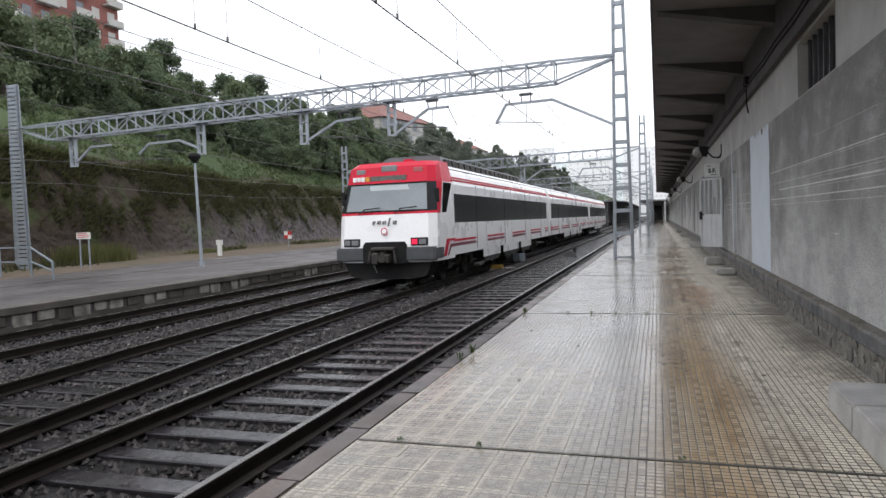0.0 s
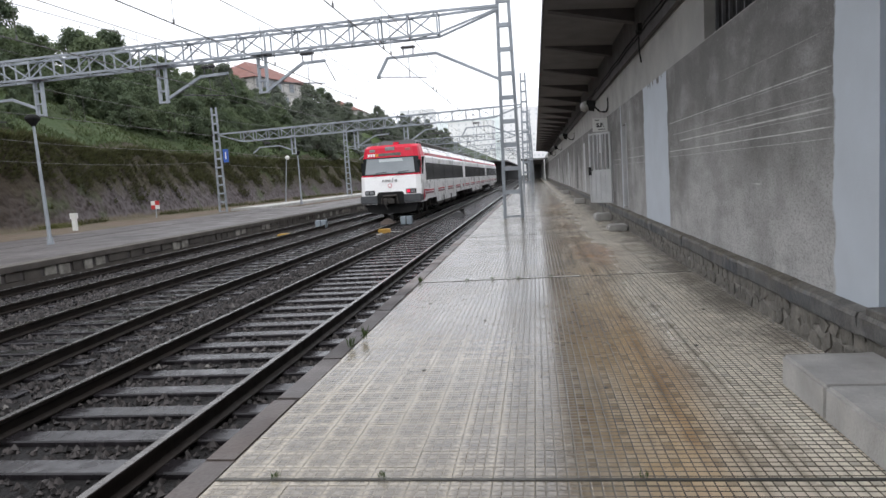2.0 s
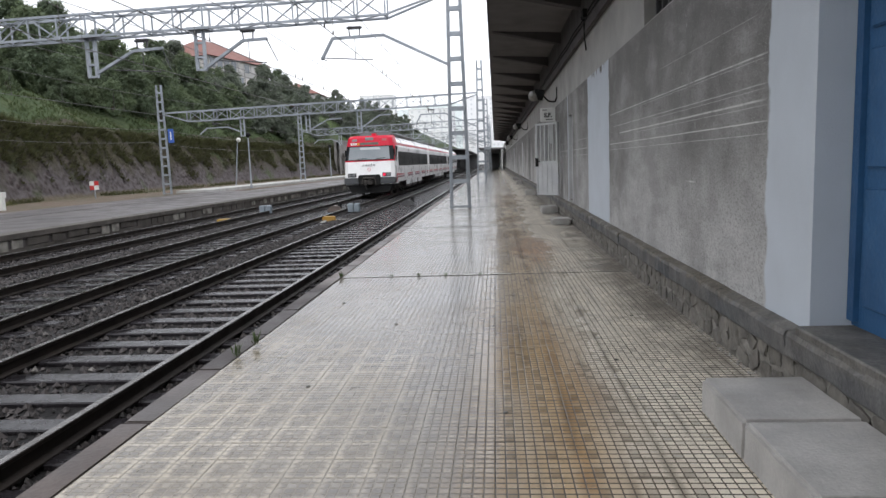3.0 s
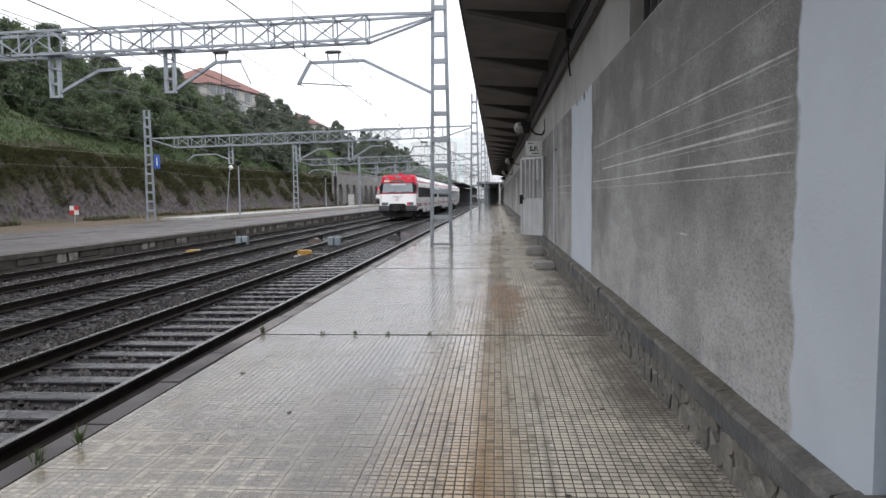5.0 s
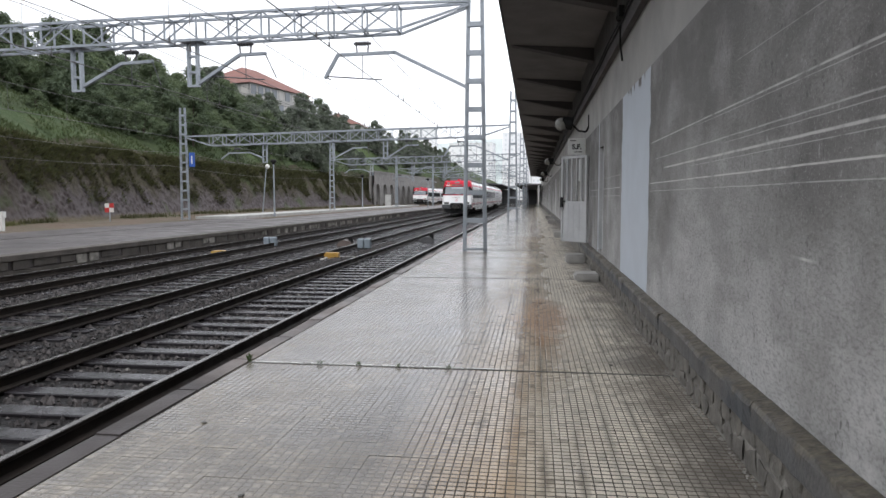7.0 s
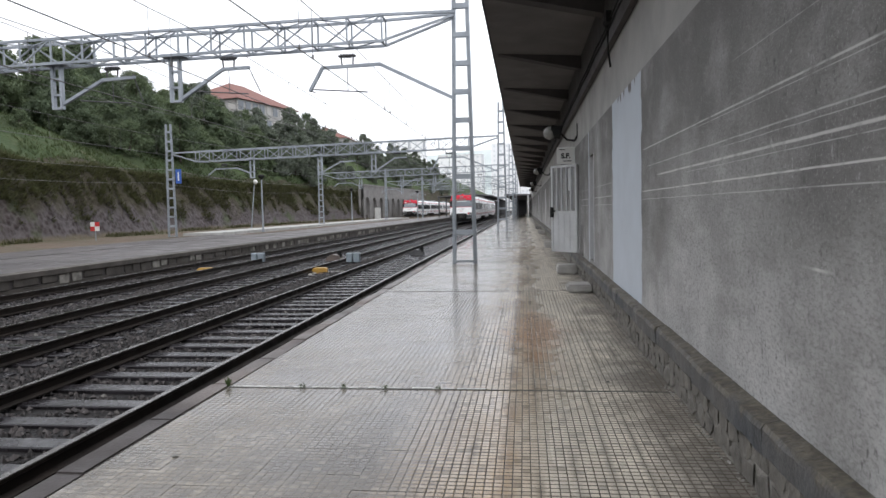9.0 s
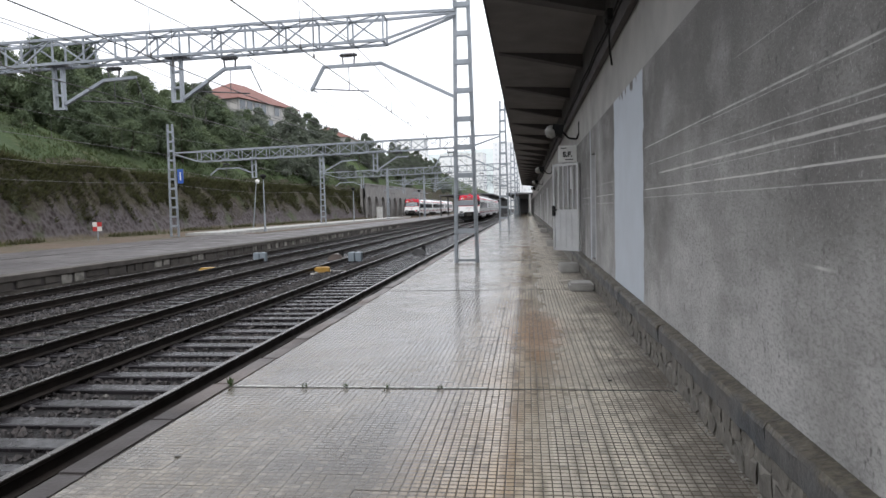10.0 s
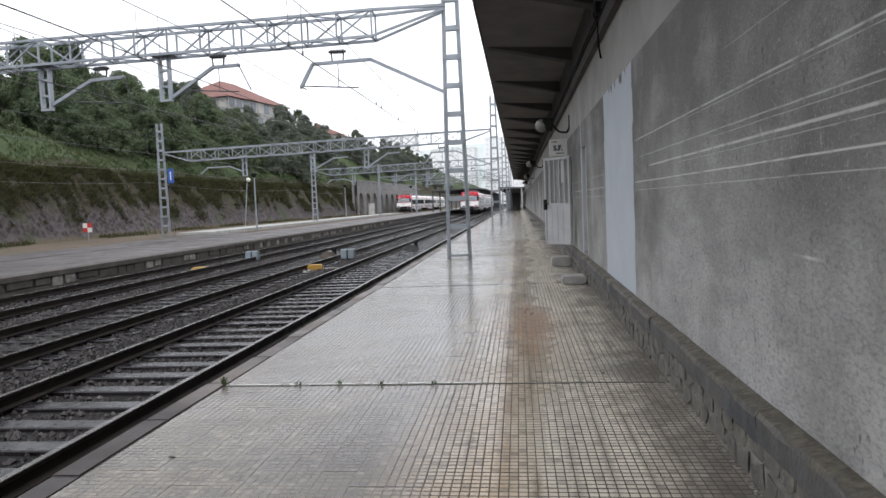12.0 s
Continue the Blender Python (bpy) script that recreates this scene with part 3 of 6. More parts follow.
M_SHED = plain("dark_shed_roof", (0.09, 0.09, 0.095), (0.13, 0.13, 0.13), 0.3, (0.6, 0.8), world_space=True)


# ---- ground, tracks ----
def cut_base(y):
    """How far the foot of the cutting stands from the tracks."""
    return -28.6 - 2.6 * min(max((y - 28) / 35, 0), 1) + 2.5 * min(max((y - 90) / 50, 0), 1) + 7.0 * min(max((y - 145) / 100, 0), 1) + 0.35 * noise.noise((0.2, y * 0.22, 7))


def hill_height(x, y):
    b = cut_base(y)
    u = b - x
    wob = noise.noise((x * 0.09, y * 0.09, 0.3)) * 1.1 + noise.noise((x * 0.3, y * 0.3, 2)) * 0.35
    if u <= 0:
        return 0.0
    face = 5.8 - 0.85 * min(max((y - 25) / 30, 0), 1) + 0.5 * noise.noise((0, y * 0.14, 5)) + 0.2 * noise.noise((0, y * 0.6, 5))
    if u < 2.2:
        return face * (u / 2.2) ** 0.8 + (0.5 * noise.noise((x * 0.7, y * 0.7, 1)) + 0.3 * noise.noise((x * 1.9, y * 1.9, 4))) * min(1, u * (2.2 - u) * 1.2)
    top = 16.0 + 3.5 * min(max((y - 60) / 70, 0), 1)
    rise = (top - 5) * (1 - math.exp(-(u - 2.2) / (17.0 - 5.0 * min(max((y - 60) / 50, 0), 1) - 5.0 * min(max((y - 140) / 60, 0), 1))))
    return face + rise + wob * min((u - 2.2) / 6, 1)


def ground():
    xs = [-6000, -2000, -700, -300, -160] + [-120 + 4 * i for i in range(12)] + [-72 + 1.6 * i for i in range(23)]
    xs += [-35.2 + 0.28 * i for i in range(28)] + [-26.9, -25, -23.0, -21.0, -18.6]
    ys = [-3000, -600, -120, -60, -30] + [-20 + 0.75 * i for i in range(200)] + [132 + 6 * i for i in range(30)] + [360, 600, 1500, 6000]
    verts, faces = [], []
    for y in ys:
        for x in xs:
            z = hill_height(x, y) if -30 <= y <= 360 and x > -300 else (hill_height(max(x, -160), min(max(y, -30), 330)) if abs(y) < 700 and x > -800 else 0.0)
            verts.append((x, y, z + 0.03 * noise.noise((x, y, 0)) - (0.02 if x > -24 else 0)))
    n = len(xs)
    for j in range(len(ys) - 1):
        for i in range(n - 1):
            faces.append((j * n + i, j * n + i + 1, (j + 1) * n + i + 1, (j + 1) * n + i))
    data = from_arrays("ground", verts, faces, M_HILL)
    data.materials.append(M_CUT)
    data.materials.append(M_DIRT)
    for p in data.polygons:
        p.use_smooth = True
        c = p.center
        u = cut_base(c.y) - c.x
        p.material_index = 2 if u < -1.5 else (1 if u < 3.4 else 0)
    tagged(new("ground", data), "grassy hillside above a dark rock cutting and an earth strip", "ground", kind="structure")
    bm = bmesh.new()
    box(bm, -18.6, 6000, -3000, 6000, -1.2, GROUND)
    solid("ballast_bed", bm, M_BALLAST, "dark wet crushed-stone ballast under the tracks", "ballast", "structure")


ground()


def stones(name, count, x0, x1, y0, y1, near):
    """Loose ballast stones, each an irregular lump."""
    rng = np.random.default_rng(5)
    base = np.array([(1, 0, 0), (0, 1, 0), (-1, 0, 0), (0, -1, 0), (0, 0, 1), (0, 0, -1)], float)
    tri = np.array([(0, 1, 4), (1, 2, 4), (2, 3, 4), (3, 0, 4), (1, 0, 5), (2, 1, 5), (3, 2, 5), (0, 3, 5)])
    size = rng.uniform(0.018, 0.045, (count, 1, 1)) * rng.uniform(0.6, 1.3, (count, 6, 3))
    yy = y0 + (y1 - y0) * rng.random(count) ** near
    centre = np.stack([rng.uniform(x0, x1, count), yy, GROUND + rng.uniform(-0.004, 0.02, count)], 1)
    for c in (-4.26, -7.57):
        off = np.abs((centre[:, 1] - 0.8 + 0.3) % 0.6 - 0.3)
        lift = (np.abs(centre[:, 0] - c) < 1.34) & (off < 0.16)
        centre[lift, 2] -= 0.12
    spin = rng.uniform(0, 6.28, count)
    v = base[None] * size
    c, s = np.cos(spin)[:, None], np.sin(spin)[:, None]
    v = np.stack([v[..., 0] * c - v[..., 1] * s, v[..., 0] * s + v[..., 1] * c, v[..., 2] + 0.3 * v[..., 0]], -1) + centre[:, None]
    faces = (tri[None] + 6 * np.arange(count)[:, None, None]).reshape(-1, 3)
    g = Graph("ballast_stone")
    each = g.node("ShaderNodeNewGeometry", "Random Per Island")
    tone = g.mix(each, (0.006, 0.0055, 0.0053), (0.078, 0.069, 0.067))
    tone = g.mix(g.ramp(each, 0.985, 0.995), tone, (0.16, 0.152, 0.14))
    data = from_arrays(name, v.reshape(-1, 3), faces, g.done(tone, 0.5, 0, g.noise(60), 0.004, spec=0.2))
    tagged(new(name, data), "loose dark wet ballast stones round the sleepers", "ballast", kind="stuff")


stones("ballast_stones", 70000, -13.1, EDGE - 0.02, -1.0, 34.0, 1.25)


def mid_bend(y):
    return 0.0065 * (14 - max(y, 4.5)) ** 2 if y < 14 else 0.0


def track(centre, label, bend, y0, y1, sleepers, sink=0.0):
    t = thing("railway_track", label, "railway track", pose(centre, 0, 0))
    prof = [(-0.07, RAIL - 0.155), (0.07, RAIL - 0.155), (0.07, RAIL - 0.14), (0.012, RAIL - 0.12), (0.012, RAIL - 0.045), (0.036, RAIL - 0.03), (0.036, RAIL - 0.004), (0.030, RAIL), (-0.030, RAIL), (-0.036, RAIL - 0.004), (-0.036, RAIL - 0.03), (-0.012, RAIL - 0.045), (-0.012, RAIL - 0.12), (-0.07, RAIL - 0.14)]
    ys = [y0] + [2.0 * i for i in range(int(y0 / 2) + 1, 8)] + [y1]
    for s in (-1, 1):
        verts, faces = [], []
        for y in ys:
            for x, z in prof:
                verts.append((x + s * 0.87 + bend(y), y, z))
        n = len(prof)
        for j in range(len(ys) - 1):
            for i in range(n):
                faces.append((j * n + i, j * n + (i + 1) % n, (j + 1) * n + (i + 1) % n, (j + 1) * n + i))
        data = from_arrays("rail", verts, faces, M_RAIL)
        data.materials.append(M_RAILTOP)
        for k, p in enumerate(data.polygons):
            p.material_index = 1 if k % n == 7 else 0
        part("rail", data, M_RAIL, t, "dark worn steel rail")
    bm = bmesh.new()
    box(bm, -1.3, 1.3, -0.12, 0.12, RAIL - 0.38, RAIL - 0.152)
    bevelled(bm, 0.012)
    wood = mesh("sleeper", bm, M_SLEEPER)
    rng = random.Random(round(centre * 10))
    y = sleepers[0]
    while y < sleepers[1]:
        o = part("sleeper", wood, M_SLEEPER, t)
        o.matrix_basis = pose(bend(y) + rng.uniform(-0.03, 0.03), y, rng.uniform(-0.008, 0.006) - sink, 0, 0, rng.uniform(-0.6, 0.6))
        y += 0.6
    return t


track(-4.26, "wet track with dark rails on timber sleepers beside the platform", lambda y: 0.0, -25, 260, (0.8, 75))
track(-7.57, "middle track with dark rails on timber sleepers", mid_bend, -25, 260, (0.8, 60), 0.010)
track(-11.08, "track with dark rails beside the opposite platform", lambda y: 0.0, -25, 260, (2.0, 50), 0.022)


# ---- platforms ----
def near_platform():
    bm = bmesh.new()
    box(bm, EDGE + 0.06, 2.2, -25, 240, -0.9, -0.14)
    box(bm, TILE_IN, 2.2, -25, 240, -0.14, -0.022)
    base = solid("platform", bm, M_CONCRETE, "wet station platform paved with grooved tiles", "platform", "structure")
    far = bmesh.new()
    box(far, TILE_IN, WALL - 0.04, 29.7, 240, -0.022, 0.0)
    part("far_paving", far, M_PAVE, base)
    bm = bmesh.new()
    box(bm, 0, TILE_IN - EDGE - 0.006, 0.006, 0.994, -0.14, 0.0)
    bevelled(bm, 0.010, 2)
    stone = mesh("kerb_stone", bm, M_COPING)
    rng = random.Random(2)
    for i in range(-6, 64):
        o = part("kerb_stone", stone, M_COPING, base)
        o.matrix_basis = pose(EDGE + rng.uniform(-0.012, 0.012), i * 1.0, rng.uniform(-0.006, 0.004), 0, 0, rng.uniform(-0.25, 0.25))
    bm = bmesh.new()
    box(bm, EDGE, TILE_IN - 0.006, 64, 240, -0.14, 0.0)
    part("far_kerb", bm, M_COPING, base)
    for y in (-3.3, 3.76, 9.9, 16.5, 23.1):
        bm = bmesh.new()
        box(bm, TILE_IN, WALL - 0.05, y - 0.013, y + 0.013, -0.022, 0.002)
        part("expansion_joint", bm, M_JOINT, base, "dark joint across the paving")
    rng = random.Random(31)
    x = TILE_IN + 0.05
    while x < -0.2:                            # broken pale mortar along one joint
        n = rng.uniform(0.05, 0.22)
        bm = bmesh.new()
        box(bm, 0, n, 0, rng.uniform(0.012, 0.026), -0.004, 0.0045)
        o = part("mortar", bm, M_SIGNWHITE, base, "pale broken mortar")
        o.matrix_basis = pose(x, 9.914 + rng.uniform(0, 0.006), 0, 0, 0, rng.uniform(-0.8, 0.8))
        x += n + rng.choice((0.004, 0.01, 0.03, 0.08))
    return base


PLATFORM = near_platform()


def opposite_platform():
    bm = bmesh.new()
    box(bm, -18.6, -13.2, -25, 240, -0.9, -0.10)
    box(bm, -18.6, -13.14, -25, 240, -0.10, 0.0)
    base = solid("opposite_platform", bm, M_ASPHALT, "wet grey opposite platform with stained block edge", "platform", "structure")
    bm = bmesh.new()
    box(bm, -22.0, -18.6, -25, 50, -0.2, 0.014)
    part("back_paving", bm, M_ASPHALT, base, "worn wet asphalt behind the platform")
    rng = random.Random(4)
    pale = bmesh.new()
    box(pale, -0.02, 0.03, 0.04, 0.52, -0.42, -0.13)
    bevelled(pale, 0.02)
    pale_mesh = mesh("edge_block", pale, M_BLOCK)
    dark = bmesh.new()
    box(dark, -0.02, 0.03, 0.04, 0.52, -0.42, -0.13)
    bevelled(dark, 0.02)
    dark_mesh = mesh("edge_block", dark, M_PLATFACE)
    y = 3.0
    for i in range(110):
        wide = rng.choice((0.75, 0.9, 1.0, 1.25, 1.9))
        o = part("edge_block", pale_mesh if rng.random() < 0.75 and wide < 1.2 else dark_mesh, M_BLOCK, base)
        o.matrix_basis = pose(-13.2 + rng.uniform(0, 0.02), y, rng.uniform(-0.03, 0.01))
        o.scale = (1, wide, rng.uniform(0.85, 1.08))
        y += 0.56 * wide + rng.uniform(0.01, 0.07)
    bm = bmesh.new()
    box(bm, -13.62, -13.11, -25, 240, -0.155, 0.006)
    bevelled(bm, 0.012)
    part("coping", bm, M_PLATFACE, base, "dark stained coping")
    bm = bmesh.new()
    box(bm, -13.2, -13.17, -25, 240, -0.9, -0.40)
    part("lower_face", bm, M_PLATFACE, base)
    bm = bmesh.new()
    box(bm, -24.0, -21.0, 50, 126, -0.2, 0.17)
    box(bm, -21.0, -20.7, 50, 126, -0.2, 0.20)
    solid("raised_kerb", bm, M_CONCRETE, "pale raised kerb behind the opposite platform", "kerb", "structure")


opposite_platform()


# ---- station building ----
def building():
    bm = bmesh.new()
    x0, x1, top = WALL, WALL + 0.42, 4.375
    holes = [(4.0, 5.14, 0.40, 2.85), (7.35, 9.28, 2.87, 3.56), (16.45, 17.3, 0.50, 2.40), (19.6, 20.5, 0.50, 2.40)]
    y = -14.0
    for a, b, low, high in holes:
        box(bm, x0, x1, y, a, -0.3, top)
        box(bm, x0, x1, a, b, -0.3, low)
        box(bm, x0, x1, a, b, high, top)
        y = b
    box(bm, x0, x1, y, 200, -0.3, top)
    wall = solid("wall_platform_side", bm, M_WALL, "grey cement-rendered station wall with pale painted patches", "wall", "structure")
    bm = bmesh.new()
    box(bm, x1 + 3, x1 + 3.3, -14, 200, -0.3, top)
    box(bm, x1, x1 + 3, -14.3, -14, -0.3, top)
    box(bm, x1, x1 + 3, 200, 200.3, -0.3, top)
    solid("wall_rear", bm, M_CONCRETE, "plain rear wall of the station building", "wall", "structure")
    # plinth of dark dressed blocks on a rubble foot
    rng = random.Random(8)
    outline = [(WALL + 0.02, 0.272), (1.396, 0.272), (1.384, 0.285), (1.378, 0.398), (1.392, 0.424), (WALL + 0.02, 0.447)]
    lengths = [1.22, 1.36, 1.30]
    datas = []
    for k, length in enumerate(lengths):
        bm = bmesh.new()
        rings = []
        for i in range(15):
            y = 0.005 + (length - 0.010) * i / 14
            worn = 0.5 if 0 < i < 14 else 1.6
            ring = []
            for j, (x, z) in enumerate(outline):
                n = noise.noise_vector((x * 9 + k * 5, y * 5.5, z * 9))
                chip = max(0.0, noise.noise((y * 3.1, j, k * 3.3)) - 0.15) * 0.05 if j in (3, 4) else 0.0
                free = 0.0 if j in (0, 5) else 1.0
                ring.append(bm.verts.new((x + free * (0.012 * n.x + 0.006 * worn * (j > 1) + chip), y, z + free * (0.010 * n.z - chip * 0.6))))
            rings.append(ring)
        for p, q in zip(rings, rings[1:]):
            for j in range(6):
                bm.faces.new((p[j], p[(j + 1) % 6], q[(j + 1) % 6], q[j]))
        bm.faces.new(rings[0][::-1])
        bm.faces.new(rings[-1])
        bmesh.ops.recalc_face_normals(bm, faces=bm.faces)
        datas.append(mesh("plinth_block", bm, M_PLINTH))
    y = -2.31
    while y < 60:
        i = rng.randrange(3)
        o = part("plinth_block", datas[i], M_PLINTH, wall)
        o.matrix_basis = pose(rng.uniform(-0.006, 0.006), y, rng.uniform(-0.006, 0.006), 0, 0, rng.uniform(-0.2, 0.2))
        y += lengths[i]
    bm = bmesh.new()
    prism(bm, outline, y, 200)
    part("far_plinth", bm, M_PLINTH, wall)
    bm = bmesh.new()
    box(bm, 1.436, WALL + 0.02, -14, 200, -0.1, 0.28)
    part("mortar_foot", bm, M_FOOT, wall)
    shapes = []
    for i in range(7):
        bm = bmesh.new()
        bmesh.ops.create_icosphere(bm, subdivisions=2, radius=1)
        wide, tall = rng.uniform(0.04, 0.10), rng.uniform(0.045, 0.075)
        for v in bm.verts:
            d = 1 + 0.5 * noise.noise(v.co * 2.2 + Vector((i * 7.0, 0, 0)))
            q = [math.copysign(abs(c) ** 0.4, c) for c in v.co]
            v.co = Vector((q[0] * 0.013 * d, q[1] * wide * d, q[2] * tall * d))
        shapes.append((mesh("rubble_stone", bm, M_RUBBLE), wide))
    for row in range(2):
        y = 3.0 + 0.05 * row
        while y < 22 - 4 * row:
            data, wide = rng.choice(shapes)
            y += wide * 0.92
            o = part("rubble_stone", data, M_RUBBLE, wall)
            o.matrix_basis = pose(1.437 + rng.uniform(-0.005, 0.003), y, 0.075 + 0.13 * row + rng.uniform(-0.02, 0.02), rng.uniform(-30, 30), 0, 0)
            y += wide * 0.92 + rng.uniform(0.0, 0.08)
    # blue door
    d = thing("door_1", "blue panelled wooden door in a pale painted reveal", "door", pose(WALL + 0.22, 4.57, 0.475), kind="structure")
    bm = bmesh.new()
    box(bm, 0, 0.06, -0.57, 0.57, 0, 2.37)
    part("door_leaf", bm, M_BLUEDOOR, d)
    for z0, z1 in ((0.12, 0.75), (0.85, 1.45), (1.55, 2.2)):
        for ya, yb in ((-0.50, -0.05), (0.05, 0.46)):
            bm = bmesh.new()
            box(bm, -0.018, 0, ya, yb, z0, z1)
            bevelled(bm, 0.012)
            part("door_panel", bm, M_BLUEDOOR, d)
    bm = bmesh.new()
    box(bm, -0.03, 0, 0.50, 0.565, 0.03, 2.37)
    part("door_frame", bm, M_BLUEDOOR, d)
    bm = bmesh.new()
    box(bm, -0.30, 0.18, -0.566, 0.566, -0.074, -0.004)
    bevelled(bm, 0.008)
    part("door_sill", bm, M_PLINTH, d, "worn grey stone threshold")
    # barred high window
    w = thing("window_1", "high barred window with dark panes in the pale band", "window", pose(WALL + 0.11, 8.315, 2.87), kind="structure")
    bm = bmesh.new()
    box(bm, 0.03, 0.05, -0.963, 0.963, 0.002, 0.688)
    part("pane", bm, M_RUBBER, w, "grimy dark pane")
    for i in range(7):
        bm = bmesh.new()
        bar(bm, (0, -0.81 + 0.27 * i, 0.002), (0, -0.81 + 0.27 * i, 0.688), 0.034)
        part("window_bar", bm, M_DARKSTEEL, w)
    # plain grey door
    d = thing("door_2", "narrow grey door set in the rendered wall", "door", pose(WALL + 0.10, 16.875, 0.50), kind="structure")
    bm = bmesh.new()
    box(bm, 0, 0.05, -0.425, 0.425, 0, 1.90)
    part("door_leaf", bm, M_DOORGREY, d)
    for s in (-1, 1):
        bm = bmesh.new()
        box(bm, -0.10, 0.0, s * 0.385 - 0.04, s * 0.385 + 0.04, 0, 1.9)
        part("door_frame", bm, M_GATE, d)
    d = thing("door_3", "dark inner doorway behind the open white gate", "door", pose(WALL + 0.3, 20.05, 0.50), kind="structure")
    bm = bmesh.new()
    box(bm, 0, 0.05, -0.45, 0.45, 0, 1.86)
    part("door_leaf", bm, M_DOORGREY, d)
    # far doors and openings in the long wall
    for i, (y, pale) in enumerate(((24.0, 0), (29.5, 1), (35.0, 0), (43.0, 1), (52.0, 0), (61.0, 1))):
        d = thing("door_%d" % (i + 4), "closed %s door far along the station wall" % ("pale" if pale else "grey"), "door", pose(WALL - 0.012, y, 0.50), kind="structure")
        bm = bmesh.new()
        box(bm, 0, 0.05, -0.45, 0.45, 0, 2.0)
        part("door_leaf", bm, M_GATE if pale else M_DOORGREY, d)


building()


def canopy():
    bm = bmesh.new()
    prism(bm, [(-0.27, 4.50), (WALL, 4.38), (WALL + 3.8, 4.38), (WALL + 3.8, 4.9), (WALL, 4.72), (-0.27, 4.66)], -14, 101)
    top = solid("canopy", bm, M_SOFFIT, "dark sooty concrete canopy over the platform", "canopy", "structure")
    bm = bmesh.new()
    prism(bm, [(-0.20, 4.49), (1.405, 4.13), (1.405, 4.42), (-0.20, 4.52)], -0.13, 0.13)
    data = mesh("canopy_beam", bm, M_BEAM)
    for i in range(-5, 24):
        o = part("canopy_beam", data, M_BEAM, top)
        o.matrix_basis = pose(0, 10.5 + 3.75 * i, 0)
    bm = bmesh.new()
    box(bm, -0.30, -0.27, -14, 101, 4.475, 4.70)
    part("fascia", bm, M_BEAM, top)
    bm = bmesh.new()
    box(bm, 1.40, WALL - 0.003, -14, 101, 3.60, 4.41)
    part("wall_beam", bm, M_BEAM, top, "dark sooty concrete beam along the top of the wall")
    # cables clipped along the top of the wall
    c = thing("cable_run", "black cables clipped along the top of the wall", "cable")
    for k in range(2):
        bm = bmesh.new()
        rings = []
        for i in range(61):
            z = 3.84 - 0.08 * k + (0.03 if i % 2 else 0.0)
            rings.append([bm.verts.new((1.388 + 0.013 * math.cos(a), -6 + i * 1.25, z + 0.013 * math.sin(a))) for a in (0, 1.05, 2.09, 3.14, 4.19, 5.24)])
        for p, q in zip(rings, rings[1:]):
            for i in range(6):
                bm.faces.new((p[i], q[i], q[(i + 1) % 6], p[(i + 1) % 6]))
        part("cable", bm, M_RUBBER, c)
    bm = bmesh.new()
    rod(bm, (1.385, 13.6, 3.82), (1.40, 13.68, 3.50), 0.014, sides=6)
    rod(bm, (1.40, 13.68, 3.50), (1.43, 13.70, 3.31), 0.014, sides=6)
    ball(bm, (1.38, 13.55, 3.84), 0.06, sy=1.6, u=8, v=6)
    box(bm, 1.33, 1.40, 13.3, 13.5, 3.80, 3.94)
    part("junction_box", bm, M_RUBBER, c)


canopy()


def second_canopy():
    t = thing("platform_shelter", "low dark canopy on pale posts far down the platform", "canopy", pose(0, 104, 0))
    bm = bmesh.new()
    prism(bm, [(-2.6, 3.3), (1.35, 3.3), (1.35, 3.5), (-2.6, 3.6)], 0, 60)
    part("roof", bm, M_SHED, t)
    for i in range(6):
        for x in (0.85, -1.6):
            if x < 0 and i == 0:
                continue
            bm = bmesh.new()
            box(bm, x - 0.1, x + 0.1, 10 * i, 10 * i + 0.2, 0, 3.31)
            part("post", bm, M_GATE, t)
    # added wall: shuts out the sky so the shelter stays dark inside
    bm = bmesh.new()
    box(bm, -2.6, 1.35, 60, 60.3, 0, 3.4)
    part("blocking_wall", bm, M_SHED, t)
    t = thing("train_shed", "dark gabled station roof over the far tracks", "station roof", pose(0, 132, 0))
    bm = bmesh.new()
    prism(bm, [(-16.2, 4.05), (-8.6, 4.35), (-5.7, 4.05), (-5.7, 3.85), (-8.6, 4.1), (-16.2, 3.85)], 0, 90)
    part("roof", bm, M_SHED, t)
    # added wall across the tracks, closes off the dark interior
    bm = bmesh.new()
    box(bm, -16.2, -5.7, 90, 90.4, -0.5, 4)
    part("blocking_wall", bm, M_SHED, t)
    for i in range(8):
        for x in (-15.9, -9.35):
            bm = bmesh.new()
            box(bm, x - 0.12, x + 0.12, 12 * i + 0.2, 12 * i + 0.45, -0.55, 3.9)
            part("post", bm, M_DARKSTEEL, t)


second_canopy()


# ---- overhead line ----
def mast(parent, x, y, z0, z1, w0, w1, rungs, depth=0.2):
    """A battened mast: two channels that lean together, joined by plates."""
    m = part("mast", bmesh_mast(w0, w1, z1 - z0, rungs, depth), M_STEEL, parent, "galvanised battened steel mast")
    m.matrix_basis = pose(x, y, z0)
    return m


